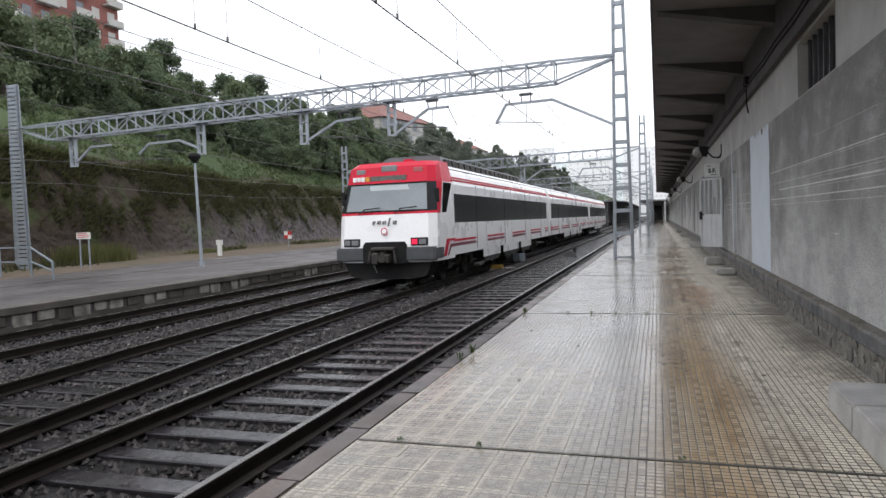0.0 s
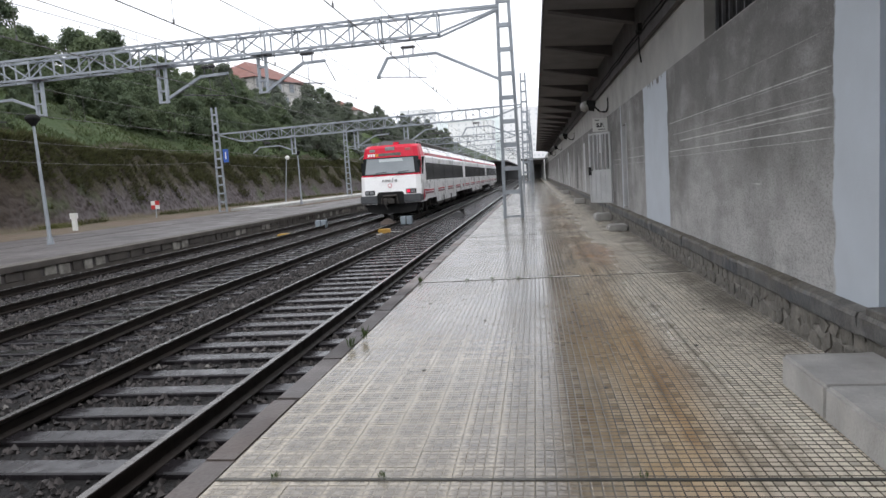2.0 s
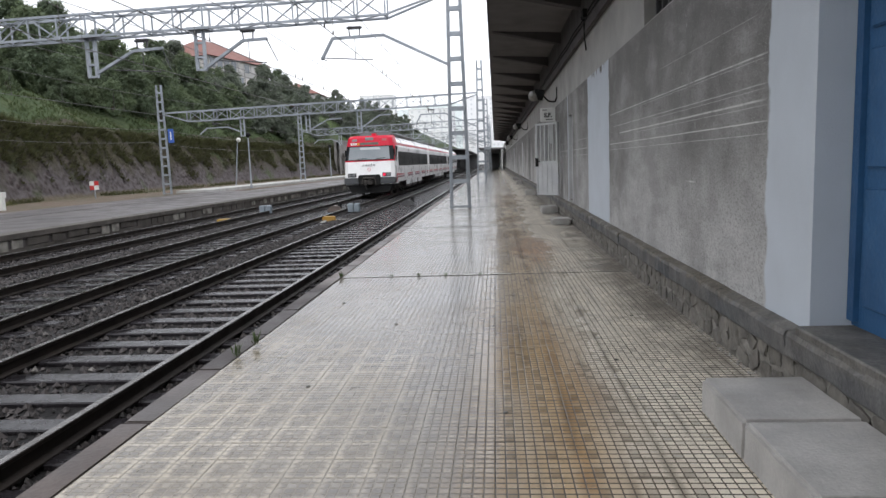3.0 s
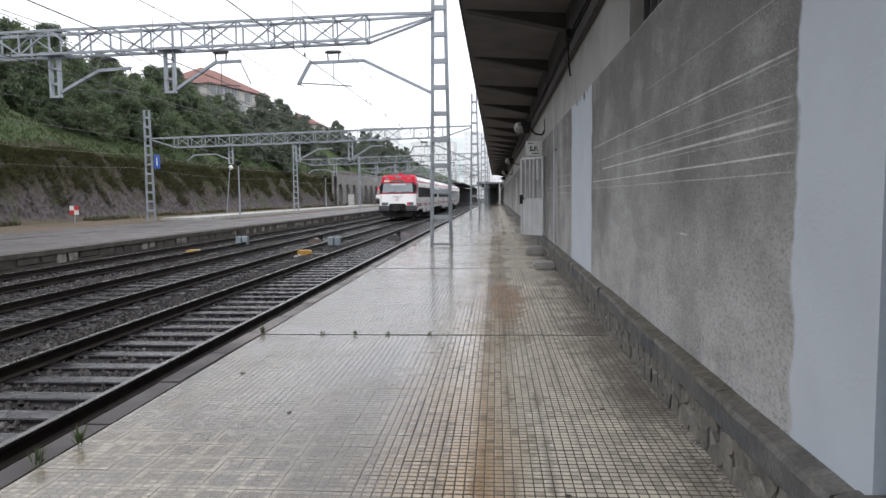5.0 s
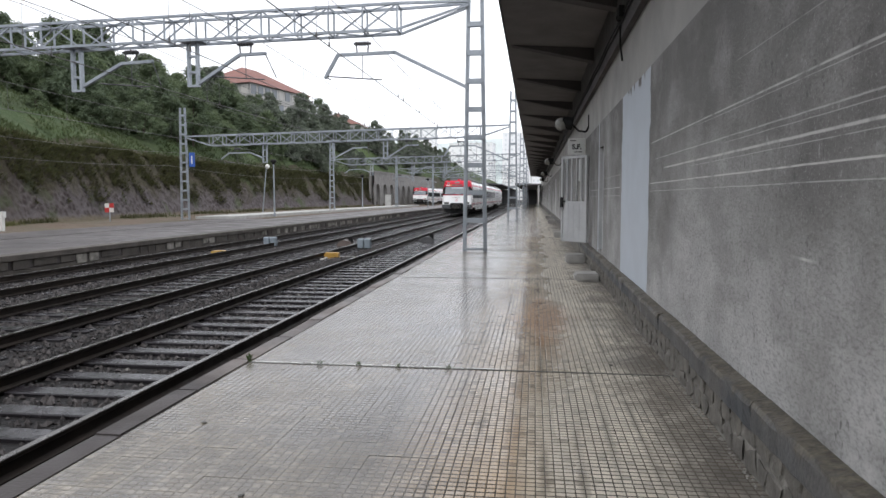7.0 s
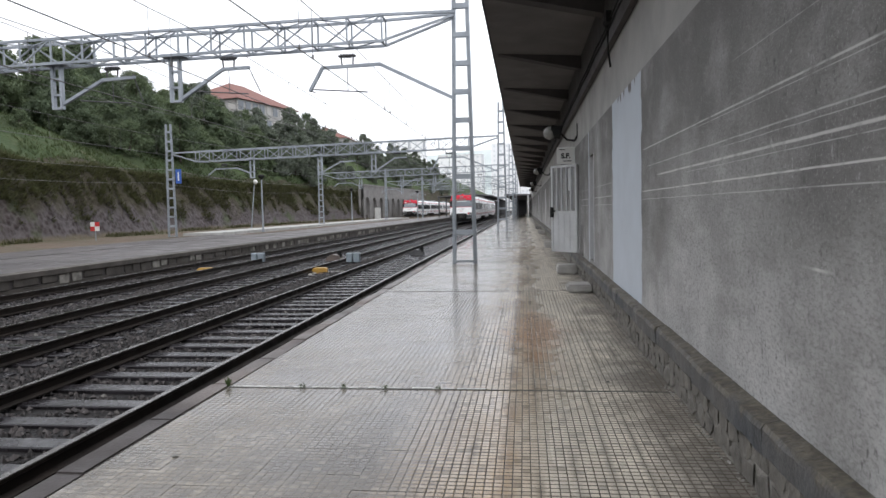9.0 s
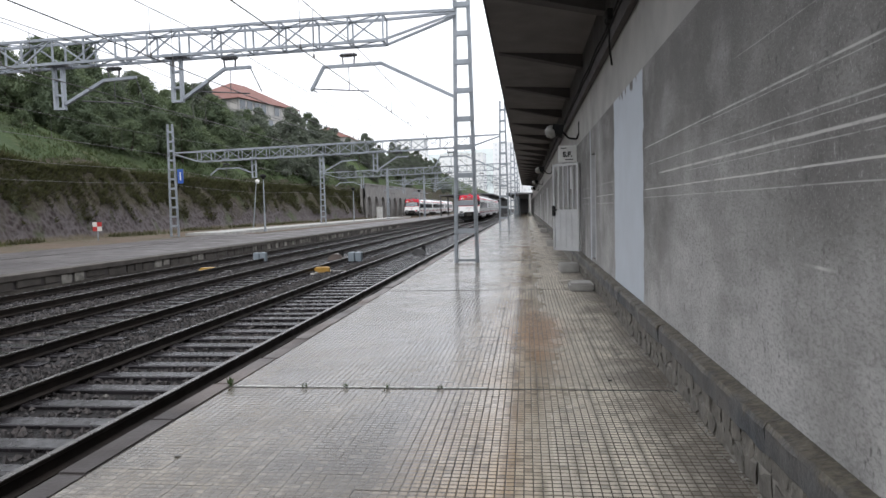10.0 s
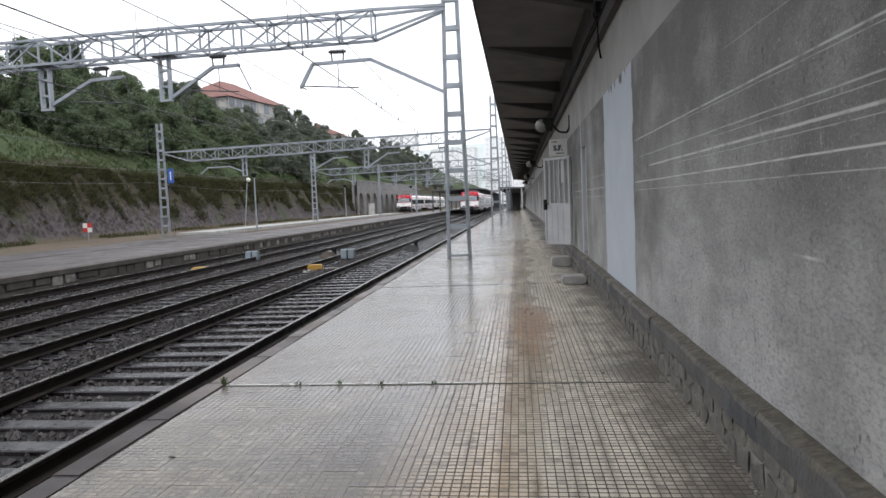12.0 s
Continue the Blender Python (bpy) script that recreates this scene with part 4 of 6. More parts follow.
def bmesh_mast(w0, w1, h, rungs, depth):
    bm = bmesh.new()
    for s in (-1, 1):
        a, b = Vector((s * (w0 / 2 - 0.035), 0, 0)), Vector((s * (w1 / 2 - 0.035), 0, h))
        bar(bm, a, b, 0.014, depth)
        for k in (-1, 1):
            o = Vector((-s * 0.028, k * depth / 2, 0))
            bar(bm, a + o, b + o, 0.055, 0.012)
    for i in range(rungs):
        f = (i + 0.02) / rungs
        w = w0 + (w1 - w0) * f
        z = h * f + 0.03
        tall = 0.05 if i == 0 else 0.13
        for k in (-1, 1):
            box(bm, -w / 2 + 0.02, w / 2 - 0.02, k * depth / 2 - 0.008, k * depth / 2 + 0.008, z, z + tall)
    return bm


def truss(x0, x1, zl, zr, h, cell=0.95, depth=0.55):
    """A box truss along x, whose lower chords end short of the upper ones."""
    bm = bmesh.new()
    a, b = x0 + 1.7, x1 - 1.9

    def low(x):
        return zl + (zr - zl) * (x - x0) / (x1 - x0)
    n = round((b - a) / cell)
    for k in (-1, 1):
        y = k * depth / 2
        bar(bm, (x0, y * 0.4, low(x0) + h), (a, y, low(a) + h), 0.07)
        bar(bm, (a, y, low(a) + h), (b, y, low(b) + h), 0.07)
        bar(bm, (b, y, low(b) + h), (x1, y * 0.4, low(x1) + h), 0.07)
        bar(bm, (a, y, low(a)), (b, y, low(b)), 0.07)
        bar(bm, (x0, y * 0.4, low(x0) + h - 0.1), (a, y, low(a)), 0.06)
        bar(bm, (x1, y * 0.4, low(x1) + h - 0.1), (b, y, low(b)), 0.06)
        for i in range(n + 1):
            x = a + (b - a) * i / n
            bar(bm, (x, y, low(x)), (x, y, low(x) + h), 0.045)
            if i < n:
                xn = a + (b - a) * (i + 1) / n
                up = (i + (k > 0)) % 2
                bar(bm, (x, y, low(x) + (h if up else 0)), (xn, y, low(xn) + (0 if up else h)), 0.04)
    for i in range(n + 1):
        x = a + (b - a) * i / n
        for z in (0, h):
            bar(bm, (x, -depth / 2, low(x) + z), (x, depth / 2, low(x) + z), 0.035)
            if i < n:
                xn = a + (b - a) * (i + 1) / n
                s = 1 if i % 2 else -1
                bar(bm, (x, -s * depth / 2, low(x) + z), (xn, s * depth / 2, low(xn) + z), 0.03)
    return bm


def hanger(parent, x, ztop, zbot):
    bm = bmesh.new()
    for s in (-1, 1):
        box(bm, s * 0.13 - 0.035, s * 0.13 + 0.035, -0.07, 0.07, zbot - ztop, 0.03)
    for z in (0.0, 0.35, 0.7, 1.0):
        box(bm, -0.13, 0.13, -0.06, 0.06, (zbot - ztop) * z, (zbot - ztop) * z + 0.06)
    box(bm, -0.34, 0.34, -0.16, 0.16, -0.03, 0.06)
    o = part("hanger", bm, M_STEEL, parent, "short steel drop post")
    o.location = (x, 0, ztop)


def arm(parent, pts, insulator):
    bm = bmesh.new()
    for p, q in zip(pts, pts[1:]):
        bar(bm, (p[0], 0, p[1]), (q[0], 0, q[1]), 0.085)
        ball(bm, (q[0], 0, q[1]), 0.055, u=8, v=5)
    part("cantilever", bm, M_STEEL, parent, "bent steel bracket arm")
    x, z = insulator
    bm = bmesh.new()
    for k in (-0.15, 0.15):
        bar(bm, (x + k, 0, z), (x + k * 1.15, 0, z + 0.22), 0.035)
    for i in range(5):
        rod(bm, (x - 0.16 + 0.08 * i - 0.02, 0, z + 0.24), (x - 0.16 + 0.08 * i + 0.02, 0, z + 0.24), 0.065, sides=10)
    rod(bm, (x - 0.24, 0, z + 0.24), (x + 0.24, 0, z + 0.24), 0.035, sides=8)
    part("insulator", bm, M_DARKSTEEL, parent, "dark ribbed insulator on a cradle")
    e = pts[-1]
    bm = bmesh.new()
    rod(bm, (e[0], 0, e[1]), (x - 0.9 if e[0] < x else x + 0.9, 0, z - 0.72), 0.016, sides=6)
    rod(bm, (x, 0, z), (x, 0, z - 0.7), 0.012, sides=6)
    rod(bm, (x - 1.0, 0, z - 0.62), (x + 0.55, 0, z - 0.75), 0.018, sides=6)
    part("steady_arm", bm, M_DARKSTEEL, parent)


def gantry(y, xl, zl, xr, drop, wide, label="galvanised lattice gantry carrying overhead wires across the tracks"):
    g = thing("overhead_gantry", label, "gantry", pose(0, y, -drop), group="gantries over the tracks")
    mast(g, xr, 0, drop, 9.0 - drop * 0.3, 0.64, 0.36, 12, 0.11)
    mast(g, xl, -0.1, zl + drop, 8.2, wide, wide * 0.66, 46 if wide > 0.8 else 12, 0.16)
    part("beam", truss(xl + 0.25, xr - 0.18, 5.6, 6.02, 0.68), M_STEEL, g, "galvanised lattice beam")
    span = xr - xl
    low = lambda x: 5.6 + 0.42 * (x - xl) / span
    for x in (-24.2, -17.65, -13.0, -9.4):
        if x > xl + 1:
            hanger(g, x, low(x) + 0.02, low(x) - 1.25)
    z = 4.72
    arm(g, [(-9.27, z), (-8.0, 5.50), (-7.25, 5.52)], (-7.83, 5.55))
    arm(g, [(-12.87, z), (-11.6, 5.36), (-10.65, 5.40)], (-11.3, 5.43))
    arm(g, [(-17.75, z + 0.05), (-18.7, 5.15), (-20.2, 5.12), (-20.7, 4.75)], (-19.6, 5.16))
    if xl < -25.5:
        arm(g, [(-24.0, z - 0.1), (-23.2, 5.2), (-22.2, 5.2)], (-22.9, 5.22))
    arm(g, [(xr - 0.2, 4.44), (-3.55, 5.44), (-5.15, 5.41), (-5.5, 4.82)], (-4.45, 5.46))
    return g


GANTRIES = [22.6, 47.6, 77.5, 103.0, 128.0]
gantry(22.6, -27.3, -0.2, -1.34, 0.0, 0.85)
gantry(47.6, -23.4, 0.0, -1.12, 0.62, 0.62)
gantry(77.5, -22.2, 0.15, -1.1, 0.5, 0.6)
gantry(103.0, -20.1, 0.15, -1.1, 0.5, 0.34)
gantry(128.0, -18.4, 0.0, -1.1, 0.5, 0.30)


def wires():
    for x, lab in ((-4.3, "beside the platform"), (-7.6, "over the middle track"), (-11.1, "over the far track"), (-19.6, "beyond the opposite platform")):
        w = thing("catenary", "dark contact and messenger wires " + lab, "overhead wire")
        supports = [-4.0] + GANTRIES + [153.0]
        bm, contact = bmesh.new(), bmesh.new()
        for a, b in zip(supports, supports[1:]):
            n = 12
            pts = []
            for i in range(n + 1):
                f = i / n
                pts.append(Vector((x, a + (b - a) * f, 6.0 - 0.75 * f * (1 - f))))
            for i, (p, q) in enumerate(zip(pts, pts[1:])):
                rod(bm, p, q, 0.011, sides=5)
                if i % 2 == 0 and 0 < i < n:
                    for q2 in ((0, 0.9) if i % 4 else (0,)):
                        drop = bmesh.new()
                        rod(drop, (p.x, p.y + q2, p.z), (p.x, p.y + q2, 4.86), 0.007, sides=4)
                        rod(drop, (p.x, p.y + q2, 4.94), (p.x, p.y + q2, 4.84), 0.022, sides=6)
                        part("dropper", drop, M_WIRE, w)
        rod(contact, (x, -4.0, 4.85), (x, 153.0, 4.85), 0.013, sides=5)
        part("messenger_wire", bm, M_WIRE, w)
        part("contact_wire", contact, M_WIRE, w)
    for x, z, dx in ((-14.5, 7.1, 0.0), (-22.0, 8.0, 0.02), (-23.6, 4.55, 0.0), (-24.5, 3.7, 0.0)):
        bm = bmesh.new()
        for a, b in zip([-6] + GANTRIES, GANTRIES + [150]):
            for i in range(6):
                f, h = i / 6, (i + 1) / 6
                rod(bm, (x + 0.02 * dx, a + (b - a) * f, z - 1.2 * f * (1 - f)), (x, a + (b - a) * h, z - 1.2 * h * (1 - h)), 0.012, sides=5)
        solid("feeder_wire", bm, M_WIRE, "thin dark feeder wire along the railway", "overhead wire", group="feeder wires")


wires()


# ---- the train ----
def nose_point(z):
    """The cab's front at a height above the rails: set back, half width."""
    zs = [0.70, 1.15, 2.05, 2.95, 3.42, 3.60]
    back = [0.03, 0.0, 0.10, 0.40, 0.56, 0.80]
    half = [1.46, 1.49, 1.47, 1.38, 1.31, 1.12]
    return float(np.interp(z, zs, back)), float(np.interp(z, zs, half))


def nose_strip(bm, rows, cols, out=0.0):
    """Faces of the cab shell between columns: 0 side, 1 corner, 2 .. 4 front, 5 corner, 6 side."""
    grid = []
    for z in rows:
        back, half = nose_point(z)
        side = 1.47 if z < 2.9 else 1.47 - (z - 2.9) * 0.25
        inner = half - 0.20
        pts = [(-side - out, 1.9), (-side - out, back + 0.48), (-half - out * 0.8, back + 0.20), (-inner, back - out), (-0.02, back - 0.05 - out), (inner, back - out), (half + out * 0.8, back + 0.20), (side + out, back + 0.48), (side + out, 1.9)]
        grid.append([bm.verts.new((x, y, z)) if cols[0] <= i <= cols[1] else None for i, (x, y) in enumerate(pts)])
    for j in range(len(rows) - 1):
        for i in range(cols[0], cols[1]):
            bm.faces.new((grid[j][i], grid[j][i + 1], grid[j + 1][i + 1], grid[j + 1][i]))


def car_profile(grow=0.0):
    half = [(1.47, 0.78), (1.47, 2.90), (1.36, 3.28), (1.12, 3.50), (0.6, 3.58)]
    return [(x + grow, z) for x, z in half] + [(-x - grow, z) for x, z in half[::-1]]


def side_panel(parent, name, y0, y1, z0, z1, material, out=0.006, label=""):
    for s in (-1, 1):
        bm = bmesh.new()
        a, b = sorted((s * 1.44, s * (1.47 + out)))
        box(bm, a, b, y0, y1, z0, z1)
        part(name, bm, material, parent, label)


def train_car(parent, y0, y1, cab):
    bm = bmesh.new()
    prism(bm, car_profile(), y0 + (1.9 if cab else 0), y1)
    car = part("car_body", bm, M_WHITE, parent, "white car body with dark window band")
    start = y0 + (2.15 if cab else 0.6)
    side_panel(car, "window_band", start - (0.2 if cab else 0.0), y1 - 0.5, 1.75, 2.62, M_GLASS, 0.004, "dark tinted window band")
    n = 4
    for i in range(n):
        y = start + (y1 - 0.5 - start) * (i + 0.55) / n
        side_panel(car, "door_leaf", y, y + 1.3, 0.84, 1.74, M_WHITE, 0.008)
        side_panel(car, "door_window", y + 0.03, y + 1.27, 1.78, 2.60, M_GLASS, 0.012)
        for e in (y - 0.012, y + 1.30):
            side_panel(car, "door_gap", e, e + 0.014, 0.84, 1.80, M_GREY, 0.010)
            side_panel(car, "door_gap", e, e + 0.014, 2.60, 2.96, M_GREY, 0.004)
    side_panel(car, "cantrail_stripe", start - 0.4, y1 - 0.02, 3.0, 3.06, M_RED, -0.02)
    bm = bmesh.new()
    for s in (-1, 1):
        bar(bm, (s * 1.415, y0 + (1.95 if cab else 0.02), 3.11), (s * 1.415, y1 - 0.02, 3.11), 0.02, 0.05)
    part("roofline_stripe", bm, M_RED, car)
    bm = bmesh.new()
    for s in (-1, 1):
        bar(bm, (s * 1.25, y0 + (1.95 if cab else 0.02), 3.39), (s * 1.25, y1 - 0.02, 3.39), 0.03, 0.03)
    part("gutter", bm, M_ROOFGREY, car)
    # lower stripes broken by the doors
    edges = [start - 0.35]
    for i in range(n):
        y = start + (y1 - 0.5 - start) * (i + 0.55) / n
        edges += [y - 0.15, y + 1.45]
    edges.append(y1 - 0.1)
    for a, b in zip(edges[::2], edges[1::2]):
        if b - a > 0.3:
            side_panel(car, "red_stripe", a, b, 1.18, 1.25, M_RED, 0.005)
            side_panel(car, "dark_red_stripe", a, b, 1.04, 1.13, M_MAUVE, 0.005)
    # skirts and underframe
    bm = bmesh.new()
    box(bm, -1.2, 1.2, y0 + 5.9, y1 - 5.7, 0.42, 0.80)
    box(bm, -0.7, 0.7, y0 + 0.6, y1 - 0.2, 0.62, 0.80)
    part("underframe", bm, M_UNDER, car)
    length = y1 - y0
    for f0, f1 in ((0.27, 0.40), (0.43, 0.58), (0.61, 0.73)):
        side_panel(car, "skirt", y0 + length * f0, y0 + length * f1, 0.50, 0.80, M_WHITE, -0.01)
        side_panel(car, "equipment_box", y0 + length * f0 + 0.2, y0 + length * f1 - 0.2, 0.33, 0.52, M_UNDER, -0.08)
    return car


def roof_pod(parent, y0, y1, z=3.56):
    bm = bmesh.new()
    prism(bm, [(-1.0, z - 0.06), (1.0, z - 0.06), (0.92, z + 0.24), (0.75, z + 0.30), (-0.75, z + 0.30), (-0.92, z + 0.24)], y0, y1)
    pod = part("roof_equipment", bm, M_ROOFGREY, parent, "grey ribbed roof equipment housing")
    bm = bmesh.new()
    y = y0 + 0.3
    while y < y1 - 0.3:
        box(bm, 0.93, 1.02, y, y + 0.5, z, z + 0.18)
        y += 0.75
    part("vent", bm, M_UNDER, pod)


def bogie(parent, y):
    bm = bmesh.new()
    for s in (-1, 1):
        box(bm, s * 1.0 - 0.07, s * 1.0 + 0.07, -1.75, 1.75, 0.48, 0.66)
        for k in (-1.25, 1.25):
            box(bm, s * 1.06 - 0.1, s * 1.06 + 0.1, k - 0.2, k + 0.2, 0.34, 0.62)
        for k in (-0.45, 0.45):
            rod(bm, (s * 1.1, k, 0.45), (s * 1.1, k, 0.85), 0.13, sides=12)
    box(bm, -1.0, 1.0, -0.25, 0.25, 0.5, 0.75)
    b = part("bogie", bm, M_UNDER, parent, "dark oily bogie frame")
    b.location = (0, y, 0)
    axles = []
    for k in (-1.25, 1.25):
        bm = bmesh.new()
        for s in (-1, 1):
            rod(bm, (s * 0.80, 0, 0), (s * 0.93, 0, 0), 0.445, sides=24)
            for i in range(4):
                a = i * math.pi / 2
                bar(bm, (s * 0.94, 0.1 * math.cos(a), 0.1 * math.sin(a)), (s * 0.94, 0.36 * math.cos(a), 0.36 * math.sin(a)), 0.02, 0.09)
        rod(bm, (-1.05, 0, 0), (1.05, 0, 0), 0.085, sides=10)
        w = part("wheelset", bm, M_UNDER, b)
        w.location = (0, k, 0.445)
        axles.append((w, k))
    return axles


def make_train(m):
    t = thing("commuter_train", "white and red three-car electric commuter train", "train", m)
    # cab
    bm = bmesh.new()
    nose_strip(bm, [0.70, 1.15, 1.6, 2.05], (0, 8))
    cab = part("cab_front", bm, M_WHITE, t, "white cab front")
    bm = bmesh.new()
    nose_strip(bm, [2.05, 2.12], (1, 7), 0.004)
    part("red_line", bm, M_RED, cab)
    bm = bmesh.new()
    nose_strip(bm, [2.05, 2.12], (0, 1))
    nose_strip(bm, [2.12, 2.95], (0, 1))
    part("cab_side", bm, M_WHITE, cab)
    bm = bmesh.new()
    nose_strip(bm, [2.05, 2.12], (7, 8))
    nose_strip(bm, [2.12, 2.95], (7, 8))
    part("cab_side", bm, M_WHITE, cab)
    bm = bmesh.new()
    nose_strip(bm, [2.95, 3.2, 3.42, 3.56], (0, 8))
    a = [bm.verts.new((x, y, 3.56)) for x, y in ((-0.83, 0.82), (0.83, 0.82), (1.05, 1.1), (1.25, 1.9), (-1.25, 1.9), (-1.05, 1.1))]
    bm.faces.new(a)
    part("red_cap", bm, M_RED, cab, "red upper cab")
    bm = bmesh.new()
    nose_strip(bm, [2.12, 2.5, 2.95], (3, 5))
    part("windscreen", bm, M_SCREEN, cab, "grey reflecting windscreen")
    bm = bmesh.new()
    nose_strip(bm, [2.74, 2.88], (3, 5), 0.004)
    bmesh.ops.scale(bm, vec=(0.86, 1, 1), verts=bm.verts)
    part("sun_blind", bm, M_BLINDPALE, cab, "pale lowered sun blind")
    bm = bmesh.new()
    nose_strip(bm, [2.12, 2.5, 2.95], (2, 3))
    part("corner_window", bm, M_GLASS, cab)
    bm = bmesh.new()
    nose_strip(bm, [2.12, 2.5, 2.95], (5, 6))
    part("corner_window", bm, M_GLASS, cab)
    for c in (1, 6):
        bm = bmesh.new()
        nose_strip(bm, [2.12, 2.5, 2.95], (c, c + 1))
        part("red_pillar", bm, M_RED, cab)
    for c in (-1.22, 0.0, 1.22):
        bm = bmesh.new()
        for z0, z1 in ((2.12, 2.5), (2.5, 2.95)):
            (b0, h0), (b1, h1) = nose_point(z0), nose_point(z1)
            x0, x1 = (h0 - 0.20) * c / 1.22, (h1 - 0.20) * c / 1.22
            if c:
                bar(bm, (x0, b0 - 0.003, z0), (x1, b1 - 0.003, z1), 0.05, 0.02)
        if c:
            part("screen_pillar", bm, M_RUBBER, cab)
        else:
            bm.free()
    for z in (2.14, 2.93):
        bm = bmesh.new()
        b, h = nose_point(z)
        for s in (-1, 1):
            bar(bm, (0, b - 0.055, z), (s * (h - 0.2), b - 0.005, z), 0.02, 0.045)
        part("screen_seal", bm, M_RUBBER, cab)
    for s in (-1, 1):
        bm = bmesh.new()
        v = [bm.verts.new(p) for p in ((s * 1.475, 0.72, 2.06), (s * 1.475, 1.12, 2.06), (s * 1.475, 1.72, 2.92), (s * 1.475, 0.95, 2.92))]
        bm.faces.new(v)
        bmesh.ops.solidify(bm, geom=bm.faces[:], thickness=0.03)
        part("side_window", bm, M_GLASS, cab)
        bm = bmesh.new()
        v = [bm.verts.new(p) for p in ((s * 1.482, 0.75, 0.80), (s * 1.482, 1.0, 0.80), (s * 1.482, 1.35, 1.22), (s * 1.482, 1.95, 1.22), (s * 1.482, 1.95, 1.29), (s * 1.482, 1.05, 1.29))]
        bm.faces.new(v)
        part("swoosh", bm, M_RED, cab)
        bm = bmesh.new()
        v = [bm.verts.new(p) for p in ((s * 1.482, 1.1, 0.80), (s * 1.482, 1.22, 0.80), (s * 1.482, 1.5, 1.04), (s * 1.482, 1.95, 1.04), (s * 1.482, 1.95, 1.13), (s * 1.482, 1.42, 1.13))]
        bm.faces.new(v)
        part("swoosh", bm, M_MAUVE, cab)
        # mirror
        bm = bmesh.new()
        box(bm, s * 1.44 - 0.05, s * 1.44 + 0.05, 0.40, 0.50, 2.35, 2.75)
        bevelled(bm, 0.02)
        part("mirror", bm, M_RUBBER, cab)
        # lamps: red tail light towards the platform side, clear lens beside it
        bm = bmesh.new()
        box(bm, s * 1.02 - 0.25, s * 1.02 + 0.25, -0.045, 0.1, 1.16, 1.38)
        bevelled(bm, 0.015)
        cl = part("lamp_unit", bm, M_RUBBER, cab)
        bm = bmesh.new()
        box(bm, s * 1.02 + 0.0, s * 1.02 + 0.21, -0.055, 0.0, 1.20, 1.34)
        part("lens", bm, M_LENS, cl)
        bm = bmesh.new()
        box(bm, s * 1.02 - 0.21, s * 1.02 - 0.05, -0.055, 0.0, 1.20, 1.34)
        part("lens", bm, M_TAIL if s > 0 else M_LENS, cl)
        bm = bmesh.new()
        box(bm, s * 0.88 - 0.14, s * 0.88 + 0.14, 0.48, 0.62, 3.23, 3.37)
        bevelled(bm, 0.015)
        part("marker_lamp", bm, M_MARKER if s > 0 else M_LENS, cab)
        # wiper
        bm = bmesh.new()
        bar(bm, (s * 0.55 - 0.25, -0.01, 2.06), (s * 0.55 - 0.02, 0.02, 2.22), 0.025)
        bar(bm, (s * 0.55 - 0.10, 0.01, 2.20), (s * 0.55 + 0.42, 0.03, 2.24), 0.03)
        part("wiper", bm, M_RUBBER, cab)
    bm = bmesh.new()
    box(bm, -0.24, 0.24, 0.46, 0.62, 3.27, 3.46)
    bevelled(bm, 0.02)
    part("headlamp", bm, M_LENS, cab)
    bm = bmesh.new()
    box(bm, -0.55, 0.55, 0.38, 0.50, 3.02, 3.16)
    part("destination_display", bm, M_DISPLAY, cab)
    # fleet number as plain marks, emblem as plain shapes
    for i in range(3):
        bm = bmesh.new()
        box(bm, -1.10 + 0.13 * i, -1.00 + 0.13 * i, 0.39, 0.46, 3.02, 3.15)
        part("number_mark", bm, M_WHITE, cab)
    bm = bmesh.new()
    box(bm, -0.71, -0.58, 0.39, 0.46, 3.02, 3.15)
    part("number_mark", bm, M_ORANGE, cab)
    for i, (w, h) in enumerate(((0.10, 0.09), (0.11, 0.10), (0.11, 0.09), (0.09, 0.17), (0.11, 0.09))):
        bm = bmesh.new()
        x, t0 = -0.38 + 0.155 * i, 0.024
        low = 1.72 if i == 3 else 1.78
        lean = 0.28 * (1.78 + h - low)
        prism(bm, [(x, low), (x + t0, low), (x + t0 + lean, 1.78 + h), (x + lean, 1.78 + h)], -0.03, 0.06)
        if i != 3:
            prism(bm, [(x + lean, 1.77 + h - t0), (x + w, 1.77 + h - t0), (x + w, 1.78 + h), (x + lean, 1.78 + h)], -0.03, 0.06)
        if i in (1, 2, 4):
            prism(bm, [(x + w - t0 - 0.01, 1.78), (x + w - 0.01, 1.78), (x + w, 1.775 + h - t0), (x + w - t0, 1.775 + h - t0)], -0.03, 0.06)
        part("emblem_mark", bm, M_EMBLEM, cab)
    bm = bmesh.new()
    bmesh.ops.create_circle(bm, cap_ends=True, segments=20, radius=0.10, matrix=Matrix.Translation((0, -0.062, 1.58)) @ Euler((radians(84), 0, 0)).to_matrix().to_4x4())
    bmesh.ops.create_circle(bm, cap_ends=True, segments=16, radius=0.075, matrix=Matrix.Translation((0, -0.072, 1.58)) @ Euler((radians(84), 0, 0)).to_matrix().to_4x4())
    ring = part("emblem", bm, M_RED, cab)
    ring.data.materials.append(M_WHITE)
    min(ring.data.polygons, key=lambda q: q.area).material_index = 1
    # bumper, coupler, snowplough
    bm = bmesh.new()
    for xa, xb in ((-1.50, -0.62), (0.62, 1.50)):
        bm = bmesh.new()
        prism(bm, [(xa, 0.74), (xb, 0.74), (xb, 1.12), (xa, 1.12)], -0.10, 0.75)
        bevelled(bm, 0.04, 2)
        part("bumper", bm, M_GREY, cab, "dark grey bumper")
    # black panel proud of the nose, stands in for the recess's shade
    bm = bmesh.new()
